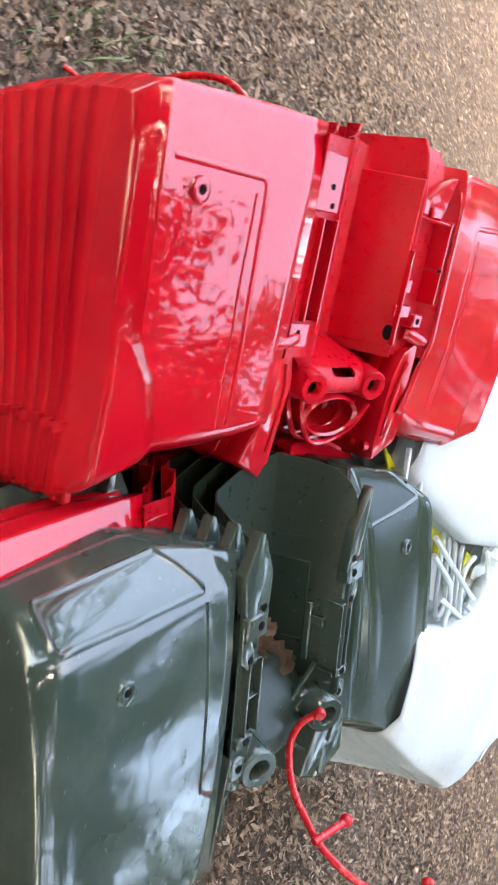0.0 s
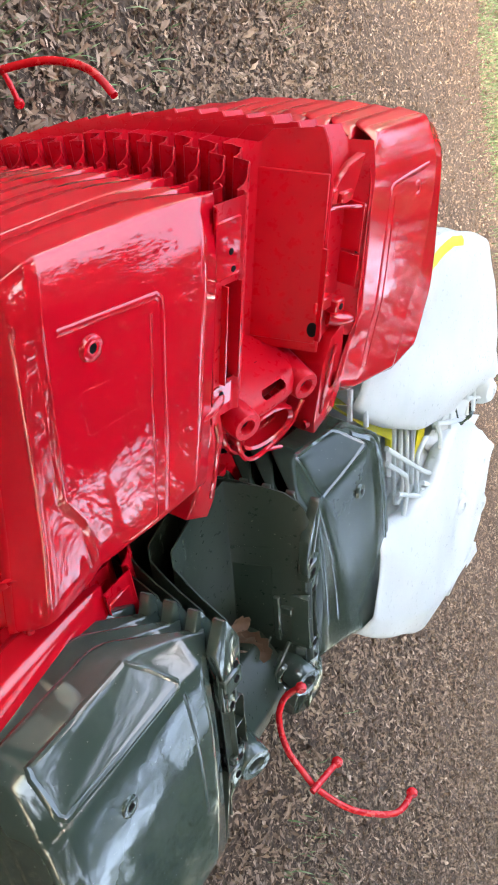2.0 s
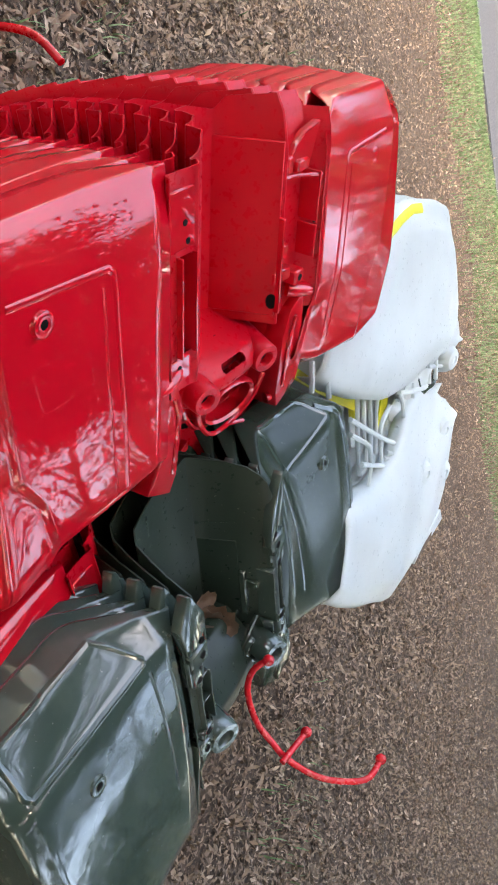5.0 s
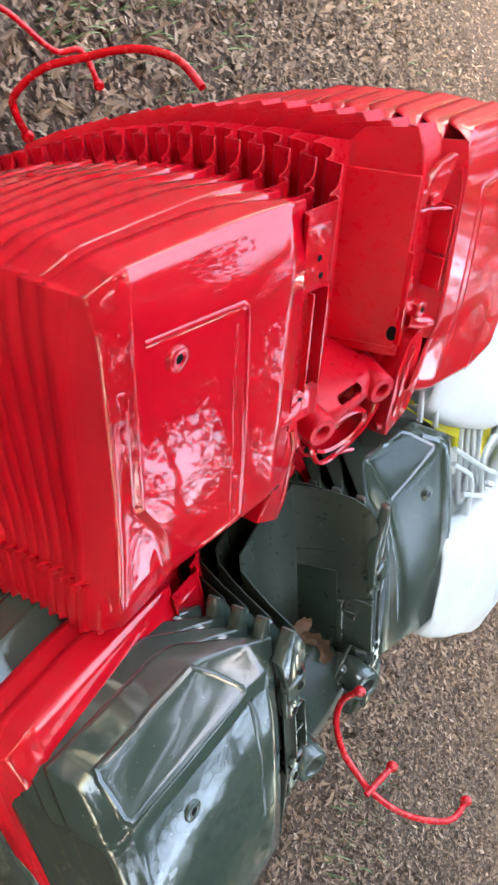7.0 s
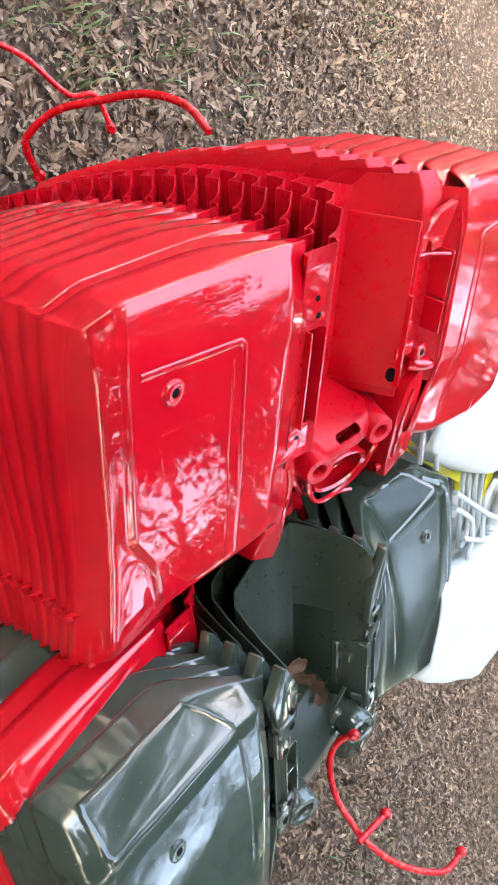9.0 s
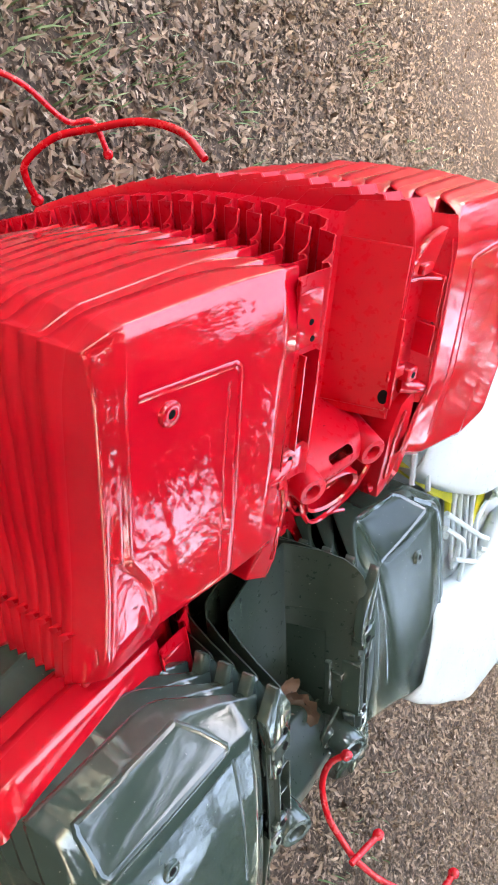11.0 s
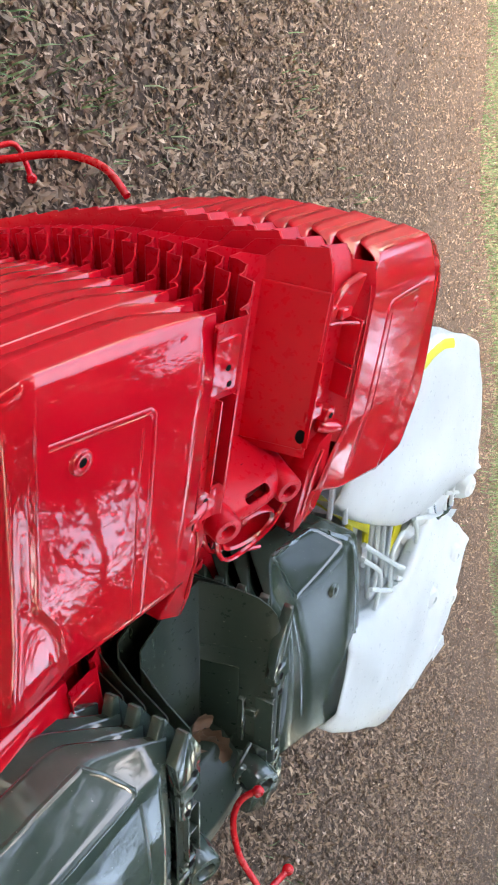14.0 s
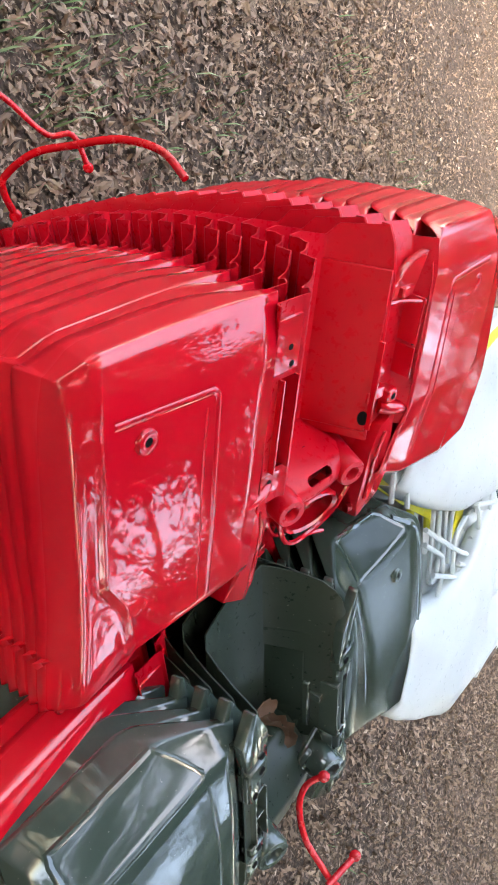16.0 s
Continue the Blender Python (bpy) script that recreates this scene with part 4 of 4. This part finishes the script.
def litter(count, seed, x0, x1, y0, y1, size0, size1, material, lobes=False):
    """Curled dry leaves strewn over a stretch of the ground, two folded halves each."""
    rng = np.random.default_rng(seed)
    x, y = rng.uniform(x0, x1, count), y0 + (y1 - y0) * rng.random(count) ** 1.15
    x, y = x + rng.normal(0, 0.5, count), y + rng.normal(0, 0.45, count)
    s, yaw = size0 + (size1 - size0) * rng.random(count) ** 1.8, rng.uniform(0, 2 * np.pi, count)
    pitch, rollv = rng.normal(0, 0.45, count), rng.normal(0, 0.45, count)
    fold = rng.uniform(0.05, 0.5, count)
    shape = np.array([(-0.5, 0, 0), (0.02, 0.26, 1), (0.55, 0, 0), (-0.04, -0.25, 1), (0.03, 0, 0)])
    if lobes:
        shape = np.array([(-0.5, 0, 0), (-0.34, 0.11, 1), (-0.22, 0.12, 1), (-0.08, 0.22, 1), (0.07, 0.18, 1), (0.2, 0.22, 1), (0.36, 0.13, 1), (0.52, 0, 0), (0.36, -0.13, 1), (0.18, -0.22, 1), (0.05, -0.17, 1), (-0.1, -0.22, 1), (-0.22, -0.12, 1), (-0.35, -0.10, 1), (0.0, 0, 0)])
    p = np.repeat(shape[None], count, 0) * s[:, None, None]
    p[:, :, 1] *= rng.uniform(0.6, 1.1, count)[:, None]
    p[:, :, 2] = np.abs(p[:, :, 1]) * fold[:, None] * np.sign(rng.random(count) - 0.35)[:, None]
    p[:, (0, 7 if lobes else 2), 2] += (s * rng.uniform(-0.2, 0.3, count))[:, None]
    cp, sp, cr, sr, cy, sy = np.cos(pitch), np.sin(pitch), np.cos(rollv), np.sin(rollv), np.cos(yaw), np.sin(yaw)
    X, Y, Z = p[:, :, 0], p[:, :, 1], p[:, :, 2]
    Y, Z = Y * cr[:, None] - Z * sr[:, None], Y * sr[:, None] + Z * cr[:, None]
    X, Z = X * cp[:, None] + Z * sp[:, None], -X * sp[:, None] + Z * cp[:, None]
    X, Y = X * cy[:, None] - Y * sy[:, None], X * sy[:, None] + Y * cy[:, None]
    Z = Z - Z.min(1)[:, None] + rng.uniform(0, 0.02, count)[:, None]
    co = np.stack([X + x[:, None], Y + y[:, None], Z], 2).reshape(-1, 3)
    base = (np.arange(count) * len(shape))[:, None]
    tri = np.array([(0, 4, 1), (4, 2, 1), (0, 3, 4), (4, 3, 2)])
    if lobes:
        tri = np.array([(14, (k + 1) % 14, k) for k in range(14)])
    f = (base[:, :, None] + tri[None]).reshape(-1, 3)
    me = bpy.data.meshes.new("leaf_litter")
    me.from_pydata(co.tolist(), [], f.tolist())
    me.materials.append(material)
    return new("leaf_litter", me)


# Far litter's paler tone carries the stronger open light near the road.
LEAF, PALE_LEAF, OAK_LEAF = leaf_material("dry_leaf", 1.02), leaf_material("far_leaf_lit", 1.08), leaf_material("oak_leaf", 0.95)
tagged(litter(165000, 3, -3.0, 5.5, 1.3, 5.6, 0.006, 0.042, LEAF), "dry brown oak leaves strewn over the earth", "leaves", "", "stuff")
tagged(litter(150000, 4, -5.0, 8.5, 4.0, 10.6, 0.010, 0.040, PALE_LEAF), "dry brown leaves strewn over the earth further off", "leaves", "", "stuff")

tagged(litter(10000, 8, -3.0, 1.0, 1.7, 5.0, 0.028, 0.070, OAK_LEAF, True), "larger lobed oak leaves lying on top of the litter", "leaves", "", "stuff")
tagged(litter(3000, 9, 0.8, 4.5, 1.5, 4.0, 0.024, 0.055, OAK_LEAF, True), "lobed oak leaves lying on top of the litter", "leaves", "", "stuff")

tagged(litter(45000, 12, -7.0, 8.0, -4.0, 4.5, 0.015, 0.050, LEAF), "scattered dry leaves on the trodden earth", "leaves", "", "stuff")

# ---------- verge and road ----------
def simple(name, stops, scale, rough=0.9, bump=0.5, gloss=0.5):
    mat = bpy.data.materials.new(name)
    nt, b = links(mat)
    n = noise_node(nt, scale, 8.0, "Object", 0.7)
    r = ramp(nt, n.outputs["Fac"], stops)
    nt.links.new(r.outputs["Color"], b.inputs["Base Color"])
    b.inputs["Roughness"].default_value = rough
    b.inputs["Specular IOR Level"].default_value = gloss
    bn = nt.nodes.new("ShaderNodeBump")
    bn.inputs["Strength"].default_value, bn.inputs["Distance"].default_value = bump, 0.01
    nt.links.new(n.outputs["Fac"], bn.inputs["Height"])
    nt.links.new(bn.outputs["Normal"], b.inputs["Normal"])
    return mat


road = bmesh.new()
box_bm((-200, 0, -0.2), (200, 4.4, 0.025), road, 0)
road.transform(pose(0, 11.75, 0, 0, 0, -24.0))
tagged(part("road", road, simple("asphalt", [(0.35, (0.05, 0.054, 0.062)), (0.65, (0.105, 0.112, 0.126))], 40.0, 1.0, 0.5, 0.1)), "grey worn asphalt road beyond the verge", "road", "", "structure")


def grass_material():
    mat = bpy.data.materials.new("grass")
    nt, b = links(mat)
    geo = nt.nodes.new("ShaderNodeNewGeometry")
    r = ramp(nt, geo.outputs["Random Per Island"], [(0.0, (0.085, 0.155, 0.06)), (0.6, (0.14, 0.245, 0.10)), (1.0, (0.25, 0.32, 0.18))])
    nt.links.new(r.outputs["Color"], b.inputs["Base Color"])
    b.inputs["Roughness"].default_value = 0.6
    return mat


GRASS = grass_material()


def blades(x, y, height, seed):
    """Grass blades: a bent tapering strip of two faces each."""
    rng = np.random.default_rng(seed)
    n = len(x)
    yaw, h, bend = rng.uniform(0, 2 * np.pi, n), height * rng.uniform(0.5, 1.2, n), rng.uniform(0.1, 0.8, n)
    wdt = 0.0025 + 0.02 * h
    dx, dy = np.cos(yaw), np.sin(yaw)
    z0 = np.zeros(n)
    rows = [(-wdt, z0, z0), (wdt, z0, z0), (wdt * 0.7, bend * h * 0.3, h * 0.6), (-wdt * 0.7, bend * h * 0.3, h * 0.6), (z0, bend * h, h)]
    co = np.stack([np.stack([x + s * dx - f * dy, y + s * dy + f * dx, z], 1) for s, f, z in rows], 1).reshape(-1, 3)
    b5 = np.arange(n) * 5
    faces = [(int(i), int(i + 1), int(i + 2), int(i + 3)) for i in b5] + [(int(i + 3), int(i + 2), int(i + 4)) for i in b5]
    me = bpy.data.meshes.new("grass")
    me.from_pydata(co.tolist(), [], faces)
    me.materials.append(GRASS)
    return new("grass", me)


rng = np.random.default_rng(11)
along, off = rng.uniform(-6, 9, 60000), 2.2 * rng.random(60000) ** 1.9
off = np.maximum(off + 0.25 * np.sin(along * 1.7), 0.02)
turn = radians(-24)
vx, vy = along * math.cos(turn) + off * math.sin(turn), 11.75 + along * math.sin(turn) - off * math.cos(turn)
tagged(blades(vx, vy, 0.045, 5), "green grass verge along the road", "grass", "", "stuff")
tx, ty = [], []
for cx, cy, n, s in ((-1.05, 2.35, 110, 0.14), (-0.98, 2.75, 60, 0.12), (-1.2, 2.05, 80, 0.15), (-0.85, 3.2, 30, 0.1), (2.4, 2.5, 60, 0.2), (-0.2, 5.2, 60, 0.2), (-1.0, 4.6, 40, 0.15), (1.4, 9.1, 420, 0.6), (2.6, 8.5, 420, 0.6), (0.4, 9.6, 300, 0.6)):
    tx.append(rng.normal(cx, s, n))
    ty.append(rng.normal(cy, s, n))
tagged(blades(np.concatenate(tx), np.concatenate(ty), 0.07, 6), "thin green grass tufts among the leaves", "grass", "", "stuff")


# ---------- trees round the clearing: out of view, known only from reflections ---
def bark():
    return simple("bark", [(0.3, (0.05, 0.04, 0.03)), (0.7, (0.16, 0.13, 0.10))], 14.0, 0.95, 1.0)


def crown_material():
    mat = bpy.data.materials.new("tree_leaf")
    nt, b = links(mat)
    geo = nt.nodes.new("ShaderNodeNewGeometry")
    r = ramp(nt, geo.outputs["Random Per Island"], [(0.0, (0.03, 0.05, 0.015)), (0.6, (0.07, 0.11, 0.03)), (1.0, (0.13, 0.15, 0.05))])
    nt.links.new(r.outputs["Color"], b.inputs["Base Color"])
    b.inputs["Roughness"].default_value = 0.6
    return mat


BARK, CROWN = bark(), crown_material()


def tree(x, y, height, spread, seed, n=12000, bare=0.3, leaf=(0.09, 0.20), clump=0.75):
    rng = np.random.default_rng(seed)
    ob = thing("tree", "out-of-view tall broadleaf tree with a loose open crown", "tree", "trees round the clearing", pose(x, y, 0, 0, 0, 0))
    trunk = bmesh.new()
    rings = []
    for k in range(9):
        s = k / 8
        r, z = (0.24 * (1 - 0.75 * s) + (0.12 if k == 0 else 0)) * min(1.0, (height / 9.0) ** 1.5), s * height * 0.9
        cx, cy = 0.25 * math.sin(s * 3 + seed), 0.25 * math.cos(s * 2.3 + seed)
        rings.append([trunk.verts.new((cx + r * math.cos(a), cy + r * math.sin(a), z)) for a in [j * math.pi / 5 for j in range(10)]])
    for a, b in zip(rings, rings[1:]):
        for j in range(10):
            trunk.faces.new((a[j], a[(j + 1) % 10], b[(j + 1) % 10], b[j]))
    tips = []
    for k in range(14):
        z0 = height * rng.uniform(bare, 0.85)
        yaw, reach = rng.uniform(0, 6.283), spread * rng.uniform(0.6, 1.0)
        mid = (0.5 * reach * math.cos(yaw), 0.5 * reach * math.sin(yaw), z0 + 0.25 * reach)
        end = (reach * math.cos(yaw + 0.3), reach * math.sin(yaw + 0.3), z0 + 0.7 * reach)
        tube_bm([(0, 0, z0 - 0.3), mid, end], 0.05 * min(1.0, height / 9.0), 6, trunk)
        tips += [mid, end, [(m + e) / 2 for m, e in zip(mid, end)]]
    part("trunk", trunk, BARK, ob)
    centre = np.array(tips)
    c = centre[rng.integers(0, len(centre), n)] + rng.normal(0, clump, (n, 3)) * np.array([1, 1, 0.7])
    a, b2 = rng.normal(0, 1, (n, 3)), rng.normal(0, 1, (n, 3))
    a /= np.linalg.norm(a, axis=1)[:, None]
    b2 -= a * (a * b2).sum(1)[:, None]
    b2 /= np.linalg.norm(b2, axis=1)[:, None]
    s = rng.uniform(*leaf, n)[:, None]
    co = np.stack([c - a * s, c + b2 * s * 0.45, c + a * s, c - b2 * s * 0.45], 1).reshape(-1, 3)
    me = bpy.data.meshes.new("crown")
    me.from_pydata(co.tolist(), [], [(4 * i, 4 * i + 1, 4 * i + 2, 4 * i + 3) for i in range(n)])
    me.materials.append(CROWN)
    crown = new("crown", me)
    crown.parent = ob
    return ob


# across the road and beside the clearing, leafy down to the ground
for k, (tx0, ty0, h0, s0, n0) in enumerate(((-9.0, 22.5, 11.0, 4.4, 7000), (-3.0, 20.5, 14.0, 4.4, 7000), (2.5, 20.0, 15.0, 4.6, 6000), (7.5, 19.5, 15.0, 4.6, 6200), (12.0, 17.5, 13.5, 4.6, 5400), (15.0, 13.0, 14.0, 4.6, 2800), (18.0, 10.4, 15.5, 4.8, 1700), (15.5, 3.0, 14.0, 4.8, 2400), (16.0, -3.0, 11.0, 4.4, 4000))):
    tree(tx0, ty0, h0, s0, 20 + k, int(n0 * 5), 0.05, (0.06, 0.16), 0.6)
# Mostly behind the viewpoint, added to block low sky mirrored in the skirts.
for k, (tx0, ty0, h0, s0, n0) in enumerate(((-12.0, 11.5, 10.0, 3.6, 2600), (-10.0, 1.0, 10.0, 4.0, 7000), (-6.5, -6.5, 9.0, 4.4, 8000), (-3.6, -6.0, 7.0, 3.6, 5000), (-1.0, -8.5, 9.0, 4.4, 7000), (4.5, -8.5, 9.0, 4.4, 8000), (10.0, -7.0, 9.0, 4.4, 10000), (-0.8, -5.6, 5.0, 2.8, 3500), (2.2, -5.8, 5.0, 2.8, 3500))):
    tree(tx0, ty0, h0, s0, 36 + k, n0, 0.05, (0.10, 0.24))
# young trees in low thickets, added to darken low reflections in the green panels
for k, (tx0, ty0) in enumerate(((12.8, 4.0), (14.0, 1.6), (10.6, 5.2), (-5.0, 22.5), (0.5, 22.5), (6.0, 22.0), (11.0, 20.5), (15.0, 17.5))):
    tree(tx0, ty0, 4.6 if k > 2 else 2.8, 2.6 if k > 2 else 1.5, 70 + k, 24000 if k > 2 else 6000, 0.04, (0.08, 0.18), 0.75)
# taller, with high crowns that meet over the clearing, placed to cut overhead light
for k, (tx0, ty0, h0, s0, n0) in enumerate(((9.3, 7.2, 14.0, 6.6, 17000), (8.8, 3.0, 13.0, 6.4, 13000), (0.8, -4.2, 12.0, 5.6, 12000), (-8.6, -0.8, 12.0, 5.2, 9000), (6.4, -2.4, 12.0, 6.2, 7000))):
    tree(tx0, ty0, h0, s0, 50 + k, int(n0 * 3), 0.42, (0.07, 0.17), 0.65)
